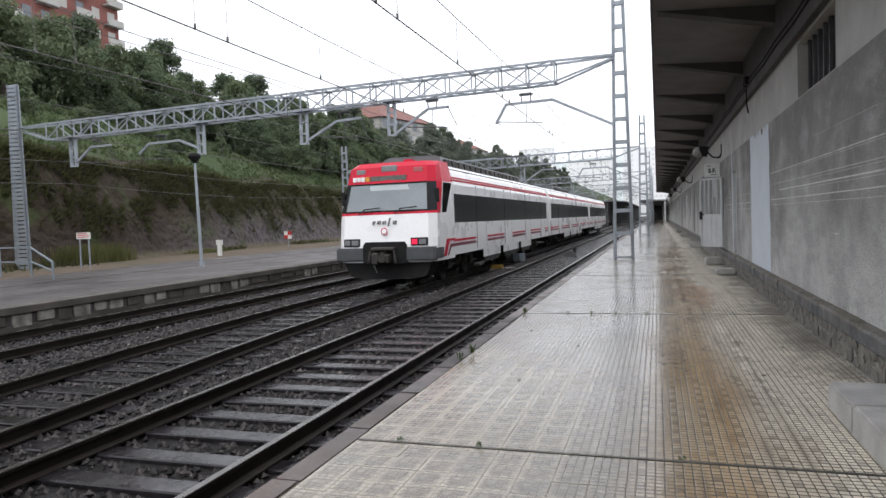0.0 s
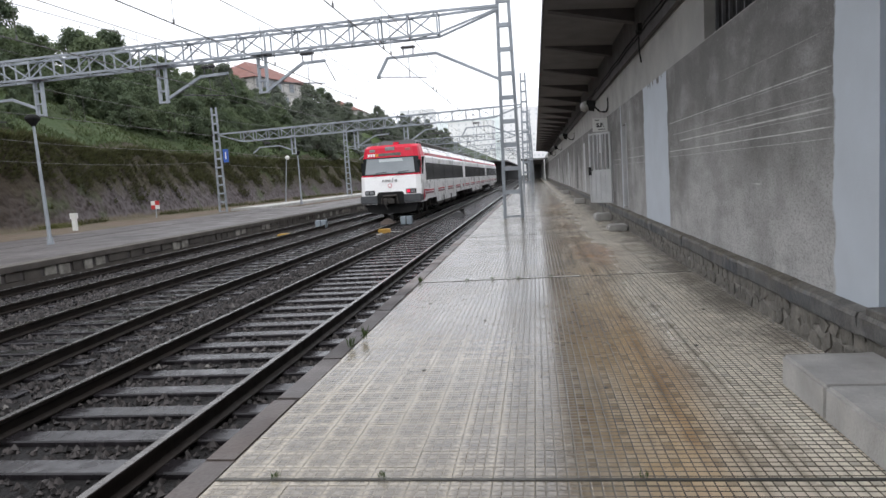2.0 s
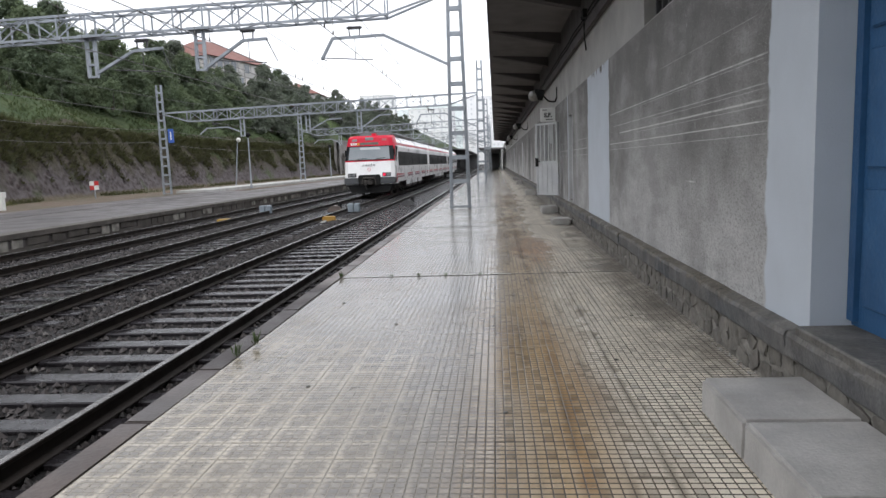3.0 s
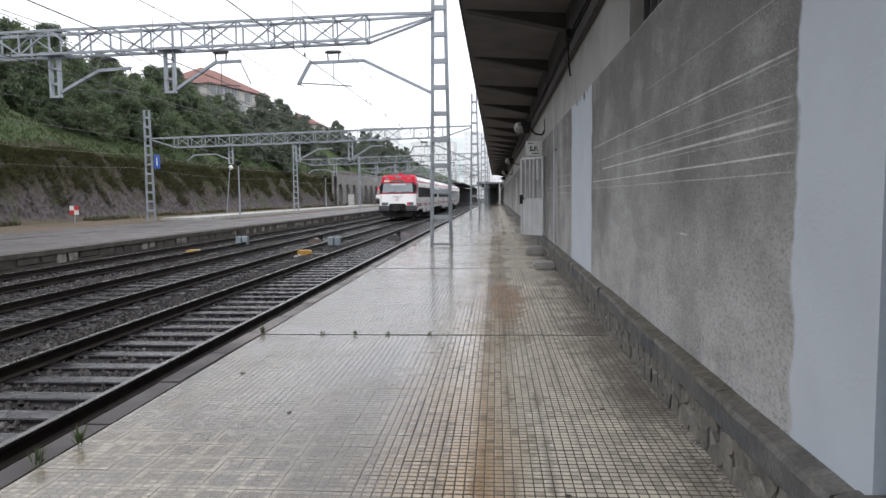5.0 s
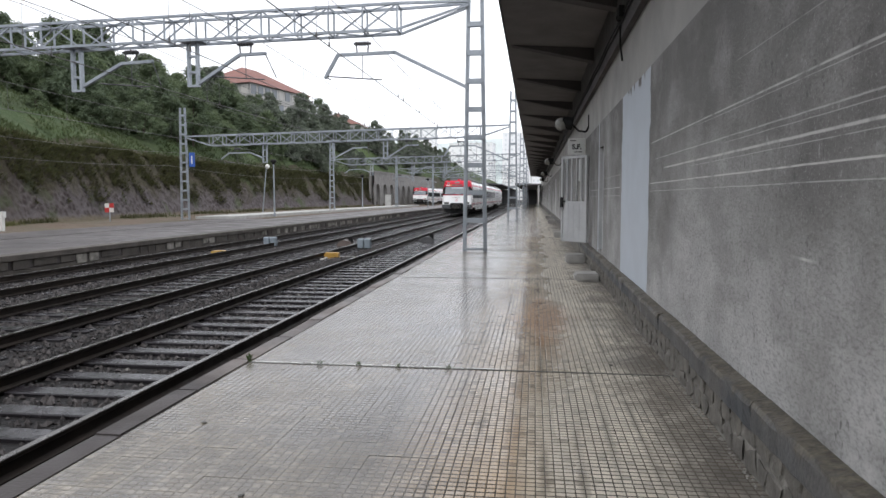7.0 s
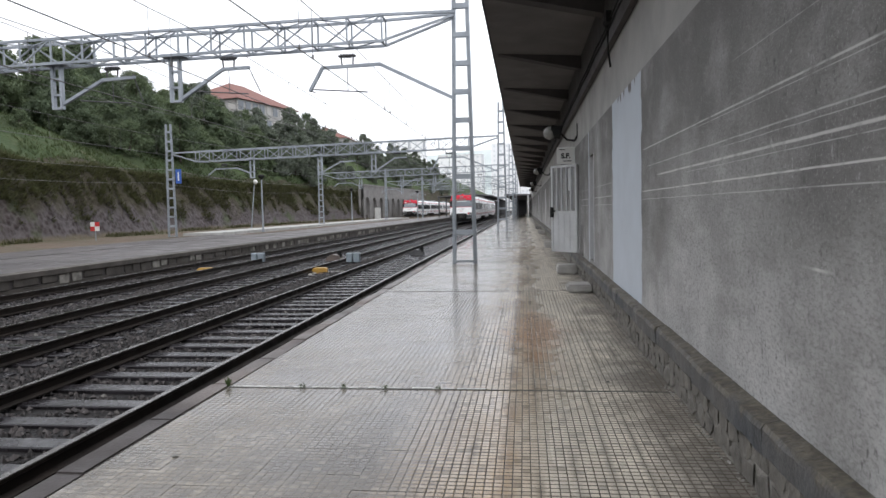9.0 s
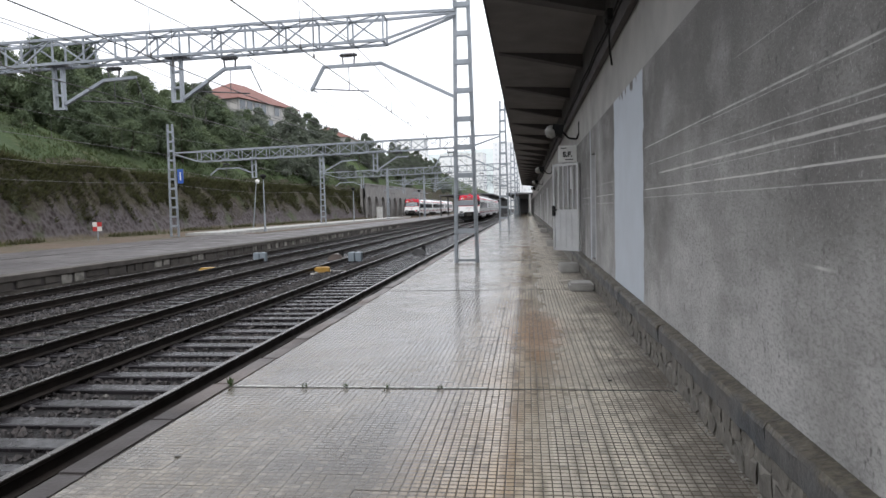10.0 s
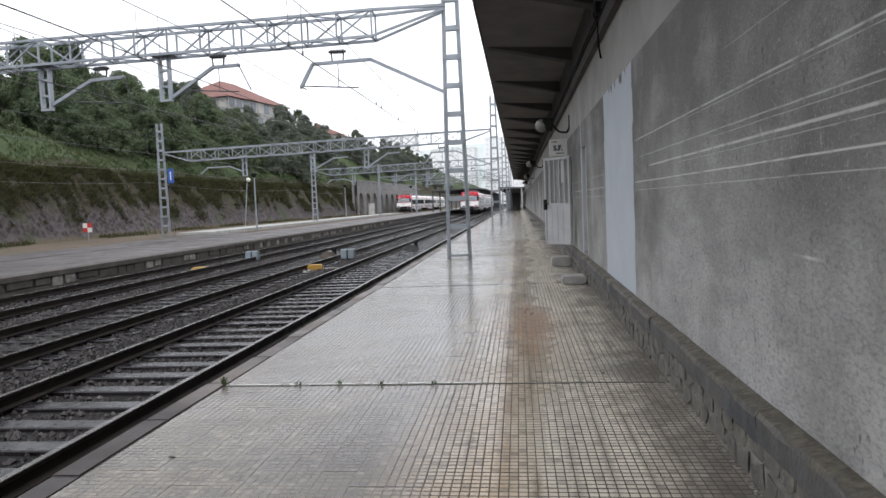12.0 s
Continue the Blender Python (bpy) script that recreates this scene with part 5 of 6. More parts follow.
    prism(bm, [(-0.66, 0.70), (-0.5, 0.66), (0.5, 0.66), (0.66, 0.70), (0.66, 1.18), (0.58, 1.28), (-0.58, 1.28), (-0.66, 1.18)], -0.085, 0.02)
    part("coupler_shade_panel", bm, M_RUBBER, cab)
    bm = bmesh.new()
    box(bm, -0.34, 0.34, -0.30, 0.0, 1.04, 1.14)
    box(bm, -0.30, -0.10, -0.36, 0.0, 0.66, 0.98)
    box(bm, 0.10, 0.24, -0.40, 0.0, 0.70, 0.94)
    box(bm, -0.10, 0.10, -0.22, 0.0, 0.72, 1.04)
    bevelled(bm, 0.03)
    rod(bm, (0.03, -0.42, 0.84), (0.03, -0.20, 0.84), 0.12, 0.15, sides=14)
    rod(bm, (0.34, -0.25, 1.05), (0.40, -0.28, 0.70), 0.035, sides=8)
    rod(bm, (-0.38, -0.22, 1.05), (-0.42, -0.26, 0.74), 0.03, sides=8)
    rod(bm, (-0.2, -0.42, 0.65), (-0.1, -0.45, 0.45), 0.02, sides=6)
    part("coupler", bm, M_UNDER, cab, "dark automatic coupler")
    bm = bmesh.new()
    prism(bm, [(-1.35, 0.72), (1.35, 0.72), (1.15, 0.30), (0.7, 0.22), (-0.7, 0.22), (-1.15, 0.30)], 0.1, 0.9)
    part("snowplough", bm, M_RUBBER, cab)
    axles = []
    for y0, y1, first in ((0.0, 20.2, True), (20.85, 43.75, False), (44.4, 64.4, False)):
        train_car(t, y0, y1, first)
        for y in (y0 + 3.6, y1 - 3.4):
            axles += bogie(t, y)
    for y in (20.2, 43.75):
        bm = bmesh.new()
        prism(bm, [(-1.36, 0.8), (1.36, 0.8), (1.36, 2.9), (1.25, 3.24), (1.0, 3.42), (-1.0, 3.42), (-1.25, 3.24), (-1.36, 2.9)], y, y + 0.65)
        part("gangway_bellows", bm, M_RUBBER, t)
    roof_pod(t, 2.4, 15.0)
    roof_pod(t, 26.0, 34.0)
    roof_pod(t, 50.0, 61.0)
    # pantograph
    bm = bmesh.new()
    box(bm, -0.7, 0.7, 17.0, 18.6, 3.6, 3.68)
    for s in (-1, 1):
        bar(bm, (s * 0.45, 17.1, 3.68), (s * 0.35, 18.7, 4.30), 0.045)
        bar(bm, (s * 0.35, 18.7, 4.30), (s * 0.30, 17.5, 5.05), 0.035)
        bar(bm, (s * 0.5, 17.3, 3.68), (s * 0.5, 17.3, 3.5), 0.12)
    for y in (17.35, 17.65):
        bar(bm, (-0.8, y, 5.08), (0.8, y, 5.08), 0.05)
    part("pantograph", bm, M_DARKSTEEL, t, "raised dark pantograph")
    bm = bmesh.new()
    box(bm, -0.12, 0.12, 2.0, 2.5, 3.56, 3.75)
    part("horn", bm, M_RED, t)
    return t, axles


def lamp_material(name, colour, strength):
    g = Graph(name)
    g.put(g.shader.inputs["Emission Color"], colour)
    g.put(g.shader.inputs["Emission Strength"], strength)
    return g.done(colour, 0.3)


M_TAIL = lamp_material("lit_tail_lamp", (0.80, 0.02, 0.07), 0.35)
M_MARKER = plain("red_marker_lens", (0.45, 0.12, 0.13), (0.35, 0.1, 0.1), 4.0, (0.1, 0.25))

TRACK_X = -7.57
TRAIN, AXLES = make_train(pose(TRACK_X, 17.5, RAIL))
parked = copy_thing(TRAIN, pose(-23.1, 141.0, -0.02))
tagged(parked, "white and red commuter train standing at the far platform")


# ---- things on and by the platforms ----
def props():
    rng = random.Random(12)
    # concrete step at the blue door
    t = thing("door_step", "worn pale concrete step below the blue door", "step", pose(0.885, 0, 0))
    for ya, yb in ((4.44, 5.08), (3.72, 4.438)):
        bm = bmesh.new()
        box(bm, 0, 0.545, ya, yb, 0, 0.205)
        bmesh.ops.subdivide_edges(bm, edges=bm.edges[:], cuts=3, use_grid_fill=True)
        for v in bm.verts:
            v.co += 0.006 * noise.noise_vector(v.co * 6)
        bevelled(bm, 0.018, 2)
        part("step_block", bm, M_STEP, t)
    for x0, x1, y, h in ((0.99, 1.41, 16.42, 0.14), (0.98, 1.42, 19.7, 0.20), (1.0, 1.42, 29.6, 0.22), (1.05, 1.42, 43.0, 0.22), (1.05, 1.42, 52.0, 0.22)):
        bm = bmesh.new()
        box(bm, x0, x1, -0.28, 0.28, 0, h)
        bevelled(bm, 0.03, 2)
        solid("doorway_step", bm, M_STEP, "rough grey concrete step against the wall", "step", m=pose(0, y, 0, 0, 0, rng.uniform(-2, 2)), group="steps along the wall")
    # open white gate, standing out from the wall
    g = thing("metal_gate", "open white metal gate with bars and a black handle", "gate", pose(1.36, 18.6, 0.53, 0, 0, 129.2))
    w, h = 0.775, 1.83
    bm = bmesh.new()
    for x in (0.02, w - 0.02):
        bar(bm, (x, 0, 0), (x, 0, h), 0.05)
    for z in (0.025, h * 0.46, h - 0.025):
        bar(bm, (0, 0, z), (w, 0, z), 0.05)
    part("gate_frame", bm, M_GATE, g)
    for i in range(4):
        bm = bmesh.new()
        x = 0.175 + 0.145 * i
        bar(bm, (x, 0, h * 0.46), (x, 0, h), 0.028)
        part("gate_bar", bm, M_GATE, g)
    for i in range(4):
        bm = bmesh.new()
        x = 0.045 + 0.172 * i
        box(bm, x, x + 0.166, -0.012, 0.012, 0.05, h * 0.46 - 0.02)
        bevelled(bm, 0.006)
        part("gate_slat", bm, M_GATE, g)
    bm = bmesh.new()
    box(bm, w - 0.07, w + 0.01, 0.02, 0.05, h * 0.40, h * 0.52)
    rod(bm, (w - 0.03, 0.06, h * 0.47), (w - 0.16, 0.06, h * 0.47), 0.014, sides=8)
    part("gate_handle", bm, M_RUBBER, g, "black lever handle")
    # lettered sign above the gate
    s = thing("sign_board", "white sign board lettered S.F. above the gate", "sign", pose(1.16, 19.0, 2.39))
    bm = bmesh.new()
    box(bm, -0.19, 0.19, 0, 0.05, 0, 0.35)
    bevelled(bm, 0.008)
    part("sign_plate", bm, M_SIGNWHITE, s)
    text = bpy.data.curves.new("letters", "FONT")
    text.body = "S.F."
    text.size = 0.145
    text.extrude = 0.002
    text.offset = 0.007
    text.align_x = "CENTER"
    text.materials.append(M_BLACK)
    o = new("letters", text)
    o.parent = s
    o.matrix_basis = pose(0.0, -0.003, 0.12, 90, 0, 0)
    for x0, x1, z in ((-0.14, -0.02, 0.29), (-0.05, 0.12, 0.05)):
        bm = bmesh.new()
        box(bm, x0, x1, -0.003, 0.001, z, z + 0.018)
        part("small_print", bm, M_BLACK, s)
    bm = bmesh.new()
    box(bm, 1.40, WALL, 21.6, 22.1, 1.9, 2.45)
    bevelled(bm, 0.01)
    solid("meter_box", bm, M_GATE, "white metal box fixed to the wall", "box")
    # globe lamps on brackets
    for y in (19.9, 36.0, 52.0, 68.0):
        l = thing("wall_lamp", "round frosted lamp on a curved black bracket", "lamp", pose(0, y, 3.14), group="lamps under the canopy")
        bm = bmesh.new()
        ball(bm, (0.86, 0, 0), 0.145)
        part("globe", bm, M_LAMPGLASS, l, smooth=True)
        bm = bmesh.new()
        rod(bm, (0.88, 0, 0.05), (1.12, 0, 0.0), 0.13, 0.15, 14)
        part("reflector", bm, M_RUBBER, l)
        bm = bmesh.new()
        pts = [(1.1, 0.0), (1.25, -0.16), (1.42, -0.18), (WALL, -0.05), (WALL, 0.2)]
        for p, q in zip(pts, pts[1:]):
            rod(bm, (p[0], 0, p[1]), (q[0], 0, q[1]), 0.022, sides=8)
        part("bracket", bm, M_RUBBER, l)
    # trackside boxes
    for x, y in ((-10.39, 30.4), (-6.28, 29.7)):
        t = thing("trackside_box", "pair of pale blue metal boxes on legs in the ballast", "box", pose(x, y, GROUND), group="trackside boxes")
        for k in (-0.14, 0.14):
            bm = bmesh.new()
            box(bm, k - 0.115, k + 0.115, -0.13, 0.13, 0.06, 0.42)
            bevelled(bm, 0.02)
            part("casing", bm, M_BLUEBOX, t)
            bm = bmesh.new()
            rod(bm, (k, 0, 0), (k, 0, 0.12), 0.04)
            part("leg", bm, M_STEEL, t)
    for x, y in ((-10.66, 26.4), (-6.46, 26.0)):
        t = thing("yellow_cover", "yellow signalling cover lying between the tracks", "trackside unit", pose(x, y, GROUND, 0, 0, 8), group="yellow covers")
        bm = bmesh.new()
        prism(bm, [(-0.25, 0), (0.25, 0), (0.24, 0.14), (0.18, 0.18), (-0.18, 0.18), (-0.24, 0.14)], -0.13, 0.13)
        part("cover", bm, M_YELLOW, t)
        bm = bmesh.new()
        box(bm, -0.5, 0.75, 0.15, 0.22, 0, 0.04)
        part("base", bm, M_CONCRETE, t)
    for i in range(9):
        bm = bmesh.new()
        bmesh.ops.create_icosphere(bm, subdivisions=1, radius=0.07)
        for v in bm.verts:
            v.co = Vector((v.co.x * rng.uniform(0.7, 1.3), v.co.y * rng.uniform(0.7, 1.3), v.co.z * 0.6))
        solid("pale_stone", bm, M_FACEPALE, "pale broken stone on the dark ballast", "stone", m=pose(-6.8 + rng.uniform(-0.6, 0.4), 25.3 + rng.uniform(-0.5, 0.6), GROUND + 0.05), group="pale stones")
    for x, y, c in ((-4.45, 33.7, 0), (-7.4, 31.0, 1)):
        t = thing("rail_lubricator", "small dark machine beside the rail", "trackside unit", pose(x, y, GROUND))
        bm = bmesh.new()
        prism(bm, [(-0.35, 0), (0.35, 0), (0.22, 0.24), (-0.05, 0.30), (-0.28, 0.18)], -0.2, 0.2)
        part("housing", bm, M_DARKSTEEL if c == 0 else M_COPING, t)
        bm = bmesh.new()
        rod(bm, (0.2, 0, 0.15), (0.2, 0, 0.42), 0.09)
        part("drum", bm, M_RUBBER, t)
    # lamp posts on the opposite platform
    for x, y, lean in ((-17.7, 22.3, -1.2), (-20.45, 56.06, 0), (-22.5, 92.0, 0), (-16.5, 110.0, 0)):
        t = thing("lamp_post", "slim grey lamp post with a round dark head", "street lamp", pose(x, y, 0, 0, lean, 0), group="platform lamp posts")
        bm = bmesh.new()
        rod(bm, (0, 0, 0), (0, 0, 4.2), 0.075, 0.045, 12)
        part("post", bm, M_STEEL, t)
        bm = bmesh.new()
        rod(bm, (0, 0, 0), (0, 0, 0.25), 0.12, 0.10, 12)
        part("base", bm, M_STEEL, t)
        bm = bmesh.new()
        rod(bm, (0, 0, 4.15), (0, 0, 4.4), 0.06, 0.25, 14)
        ball(bm, (0, 0, 4.42), 0.25, sz=0.6)
        part("head", bm, M_RUBBER, t)
    t = thing("floodlight_pole", "leaning thin pole with a white lamp head", "street lamp", pose(-26.45, 68.0, 0.02, 0, 6, 0))
    bm = bmesh.new()
    rod(bm, (0, 0, 0), (0, 0, 4.6), 0.06, 0.04)
    part("post", bm, M_STEEL, t)
    bm = bmesh.new()
    ball(bm, (0.1, 0, 4.6), 0.22)
    part("head", bm, M_SIGNWHITE, t)
    # signs and markers by the cutting
    t = thing("notice_sign", "small white notice on two thin posts", "sign", pose(-24.0, 22.7, -0.02))
    for k in (-0.25, 0.25):
        bm = bmesh.new()
        bar(bm, (k, 0, 0), (k, 0, 1.3), 0.05)
        part("post", bm, M_STEEL, t)
    bm = bmesh.new()
    box(bm, -0.38, 0.38, -0.04, -0.015, 1.3, 1.58)
    part("plate", bm, M_SIGNWHITE, t)
    for z in (1.36, 1.44, 1.51):
        bm = bmesh.new()
        box(bm, -0.32, 0.30 - 0.1 * (z > 1.5), -0.043, -0.04, z, z + 0.035)
        part("text_bar", bm, M_SIGNRED, t)
    t = thing("marker_post", "short white marker post beside the cutting", "marker post", pose(-23.9, 32.0, -0.02))
    bm = bmesh.new()
    box(bm, -0.1, 0.1, -0.08, 0.08, 0, 0.62)
    part("post", bm, M_SIGNWHITE, t)
    bm = bmesh.new()
    box(bm, -0.16, 0.16, -0.1, 0.1, 0.62, 0.9)
    part("cap", bm, M_SIGNWHITE, t)
    t = thing("checkered_marker", "red and white chequered marker board on a post", "marker post", pose(-26.3, 43.5, -0.02))
    bm = bmesh.new()
    bar(bm, (0, 0, 0), (0, 0, 0.8), 0.05)
    part("post", bm, M_STEEL, t)
    for i in range(2):
        for j in range(2):
            bm = bmesh.new()
            box(bm, -0.3 + 0.3 * i, 0.3 * i, -0.05, -0.02, 0.62 + 0.28 * j, 0.90 + 0.28 * j)
            part("board_square", bm, M_SIGNWHITE if (i + j) % 2 else M_SIGNRED, t)
    t = thing("blue_mast_sign", "blue plate with a white mark on the mast", "sign", pose(-22.75, 47.4, 3.6))
    bm = bmesh.new()
    box(bm, -0.2, 0.2, -0.04, 0, 0, 0.95)
    part("plate", bm, M_BLUESIGN, t)
    bm = bmesh.new()
    box(bm, -0.04, 0.04, -0.045, -0.04, 0.2, 0.75)
    part("white_mark", bm, M_SIGNWHITE, t)
    bm = bmesh.new()
    box(bm, -0.45, 0.45, -0.3, 0.3, 0, 1.9)
    bevelled(bm, 0.03)
    solid("relay_cabinet", bm, M_CONCRETE, "pale grey equipment cabinet beside the kerb", "cabinet", m=pose(-23.4, 112, 0.1))
    # railing at the foot of the cutting
    t = thing("stair_railing", "grey-blue metal railing beside the mast", "railing", pose(-22.4, 18.4, 0.0))
    for x, y, h in ((-4.2, 0, 1.1), (-2.7, 0, 1.1), (-1.2, 0, 1.1), (0.3, 0, 1.1), (3.2, -1.7, 0.62)):
        bm = bmesh.new()
        bar(bm, (x, y, 0), (x, y, h), 0.05)
        part("post", bm, M_BLUEBOX, t)
    for z in (0.55, 1.08):
        bm = bmesh.new()
        bar(bm, (-5, 0, z), (0.3, 0, z), 0.05)
        bar(bm, (0.3, 0, z), (3.2, -1.7, z * 0.56), 0.05)
        part("rail", bm, M_BLUEBOX, t)


props()


# ---- plants ----
def leaf_cloud(rng, blobs, count, size):
    """Many small leaf faces scattered through a set of lumps."""
    verts, faces = [], []
    for _ in range(count):
        c, r = blobs[rng.randrange(len(blobs))]
        d = Vector((rng.gauss(0, 1), rng.gauss(0, 1), rng.gauss(0, 1))).normalized()
        p = c + d * r * (rng.random() ** 0.45) * (1.0 if rng.random() < 0.8 else 1.45)
        s = size * rng.uniform(0.55, 1.3)
        n = (d + Vector((rng.gauss(0, 0.5), rng.gauss(0, 0.5), rng.gauss(0.3, 0.5)))).normalized()
        u = n.orthogonal().normalized()
        v = n.cross(u)
        a = rng.uniform(0, 6.28)
        u, v = u * math.cos(a) + v * math.sin(a), v * math.cos(a) - u * math.sin(a)
        k = len(verts)
        verts += [p - u * s, p - v * s * 0.55 + n * s * 0.15, p + u * s, p + v * s * 0.55 + n * s * 0.15]
        faces.append((k, k + 1, k + 2, k + 3))
    return verts, faces


def make_tree(seed, height, spread, leaves, material, name="tree", label="leafy green tree on the hillside", leaf=0.13):
    rng = random.Random(seed)
    t = thing(name, label, "tree")
    bm = bmesh.new()
    rod(bm, (0, 0, -0.5), (0.1, 0, height * 0.45), 0.16 * height / 7, 0.09 * height / 7, 8)
    blobs = []
    for i in range(rng.randrange(52, 66)):
        a, r = rng.uniform(0, 6.28), spread * rng.random() ** 0.6
        z = height * rng.uniform(0.12, 0.95)
        r *= 1.0 if z < height * 0.65 else 1.5 * (1.02 - z / height) + 0.15
        c = Vector((r * math.cos(a), r * math.sin(a), z))
        blobs.append((c, height * rng.uniform(0.045, 0.125)))
        if i < 10:
            rod(bm, (0.05, 0, height * rng.uniform(0.2, 0.42)), c, 0.05 * height / 7, 0.015, 6)
    part("trunk", bm, M_TRUNK, t)
    v, f = leaf_cloud(rng, blobs, leaves, leaf)
    part("crown", from_arrays("crown", v, f, material), material, t)
    return t


def plants():
    rng = random.Random(21)
    # the last two kinds carry the haze in their leaf colour
    protos = [make_tree(1, 7.5, 2.7, 8500, M_LEAF, leaf=0.15), make_tree(2, 6.0, 2.9, 7500, M_LEAFDARK, leaf=0.15), make_tree(3, 8.5, 2.6, 9000, M_LEAFDARK, leaf=0.15), make_tree(4, 4.2, 2.5, 6000, M_LEAF, label="dense green bush on the slope"), make_tree(5, 8.0, 3.0, 9000, M_LEAFHAZE, label="tree on the far hillside with haze in its leaf colour", leaf=0.18), make_tree(6, 5.0, 2.8, 7000, M_LEAFHAZE, label="bush on the far hillside with haze in its leaf colour", leaf=0.16)]
    used = set()

    def plant(k, x, y, scale=1.0, sink=0.3):
        m = pose(x, y, hill_height(x, y) - sink, 0, 0, rng.uniform(0, 360))
        if k not in used:
            used.add(k)
            o = protos[k]
            o.matrix_basis = m
        else:
            o = copy_thing(protos[k], m)
        o.scale = (scale * rng.uniform(0.9, 1.1), scale * rng.uniform(0.9, 1.1), scale * rng.uniform(0.85, 1.15))
    # tree line along the brow
    for i in range(40):
        y = 38 + i * 3.7 + rng.uniform(-1.4, 1.4)
        x = -50 + rng.uniform(-5, 4) + (0.0 if y < 90 else 3)
        if 98 < y < 158:
            x -= 16
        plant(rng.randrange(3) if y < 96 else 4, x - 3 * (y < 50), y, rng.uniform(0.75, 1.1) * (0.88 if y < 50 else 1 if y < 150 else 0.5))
    for i in range(18):
        y = 34 + i * 2.4 + rng.uniform(-1, 1)
        plant(rng.randrange(3), -48 + rng.uniform(-5, 2), y, rng.uniform(0.75, 0.95) if y < 52 else rng.uniform(0.85, 1.1))
    # thicket on the slope further along
    for i in range(70):
        y = 60 + rng.random() * 100
        u = rng.uniform(6.5, 26)
        near = rng.choice((0, 3, 3, 1)) if u < 11 else 3
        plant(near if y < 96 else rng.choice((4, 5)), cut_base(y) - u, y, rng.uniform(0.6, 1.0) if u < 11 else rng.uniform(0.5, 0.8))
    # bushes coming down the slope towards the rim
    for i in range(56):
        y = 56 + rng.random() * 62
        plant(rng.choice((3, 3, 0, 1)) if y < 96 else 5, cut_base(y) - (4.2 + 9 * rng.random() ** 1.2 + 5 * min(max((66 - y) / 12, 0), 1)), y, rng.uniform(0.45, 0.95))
    for i in range(8):
        y = 40 + rng.random() * 34
        plant(rng.choice((1, 3, 2)), cut_base(y) - rng.uniform(15, 26), y, rng.uniform(0.55, 0.9))
    for i in range(52):
        y = 150 + rng.random() * 110
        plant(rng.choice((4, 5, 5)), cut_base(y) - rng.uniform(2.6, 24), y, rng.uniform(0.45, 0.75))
    for x, y, s in ((-52, 106, 0.75), (-55, 112, 0.8), (-50, 113, 0.7), (-48, 118, 0.7), (-53, 100, 0.8), (-47.5, 124, 0.6)):
        plant(rng.choice((0, 1)), x, y, s)
    for i in range(34):
        y = 85 + rng.random() * 150
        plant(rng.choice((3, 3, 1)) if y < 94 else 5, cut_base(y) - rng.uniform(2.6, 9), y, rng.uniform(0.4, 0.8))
    plant(1, -50.5, 160, 1.2)
    for i in range(20):
        y = 30 + rng.random() * 60
        plant(3, cut_base(y) - rng.uniform(3.2, 16), y, rng.uniform(0.14, 0.42))
    for i in range(9):
        plant(rng.choice((1, 2, 0)), -46.5 + rng.uniform(-1.5, 1.5), 33 + i * 3.0 + rng.uniform(-0.8, 0.8), rng.uniform(0.9, 1.1))
    for i in range(14):
        y = 32 + rng.random() * 28
        plant(rng.choice((3, 3, 1)), cut_base(y) - rng.uniform(6.5, 15), y, rng.uniform(0.22, 0.55))
    # scrub hanging over the rim of the cutting, and grass tufts at its foot
    for name, mat_, count, label in (("scrub", M_SCRUB, 100000, "brown and green scrub hanging over the cutting rim"), ("slope_grass", M_SLOPEGRASS, 34000, "rough tufted grass on the slope above the cutting")):
        verts, faces = [], []
        for _ in range(count):
            y = 6 + 130 * rng.random() ** 1.2
            if name == "scrub":
                u = 2.5 - 2.2 * rng.random() ** 1.3
                if noise.noise((u * 0.9, y * 0.37, 3)) + 0.7 * noise.noise((u * 2.3, y * 1.9, 8)) < 0.42 - 0.40 * u:
                    continue
                h = rng.uniform(0.1, 0.4)
            else:
                u = 2.3 + 17 * rng.random() ** 1.6
                if noise.noise((u * 0.3, y * 0.2, 6)) < -0.25:
                    continue
                h = rng.uniform(0.06, 0.30)
            x = cut_base(y) - u
            p = Vector((x + 0.05, y, hill_height(x, y)))
            a = rng.uniform(0, 6.28)
            w = Vector((math.cos(a), math.sin(a), 0)) * rng.uniform(0.025, 0.075)
            tip = p + Vector((rng.uniform(0.0, 0.35) if name == "scrub" else rng.uniform(-0.1, 0.15), rng.uniform(-0.2, 0.2), h * rng.uniform(-0.3, 1) if name == "scrub" else h))
            k = len(verts)
            verts += [p - w, p + w, tip + w * 0.4, tip - w * 0.4]
            faces.append((k, k + 1, k + 2, k + 3))
        tagged(new(name, from_arrays(name, verts, faces, mat_)), label, "vegetation", kind="stuff")
    verts, faces = [], []
    for _ in range(6000):
        y = 15 + 110 * rng.random() ** 1.5
        x = cut_base(y) + 0.1 + 1.5 * rng.random() ** 2 if rng.random() < 0.8 else cut_base(y) + rng.uniform(0, 3)
        if noise.noise((x * 0.2, y * 0.16, 9)) < 0.02:
            continue
        p = Vector((x, y, 0))
        a = rng.uniform(0, 6.28)
        w = Vector((math.cos(a), math.sin(a), 0)) * 0.05
        tip = p + Vector((rng.uniform(-0.1, 0.1), rng.uniform(-0.1, 0.1), rng.uniform(0.08, 0.35)))
        k = len(verts)
        verts += [p - w, p + w, tip + w * 0.2, tip - w * 0.2]
        faces.append((k, k + 1, k + 2, k + 3))
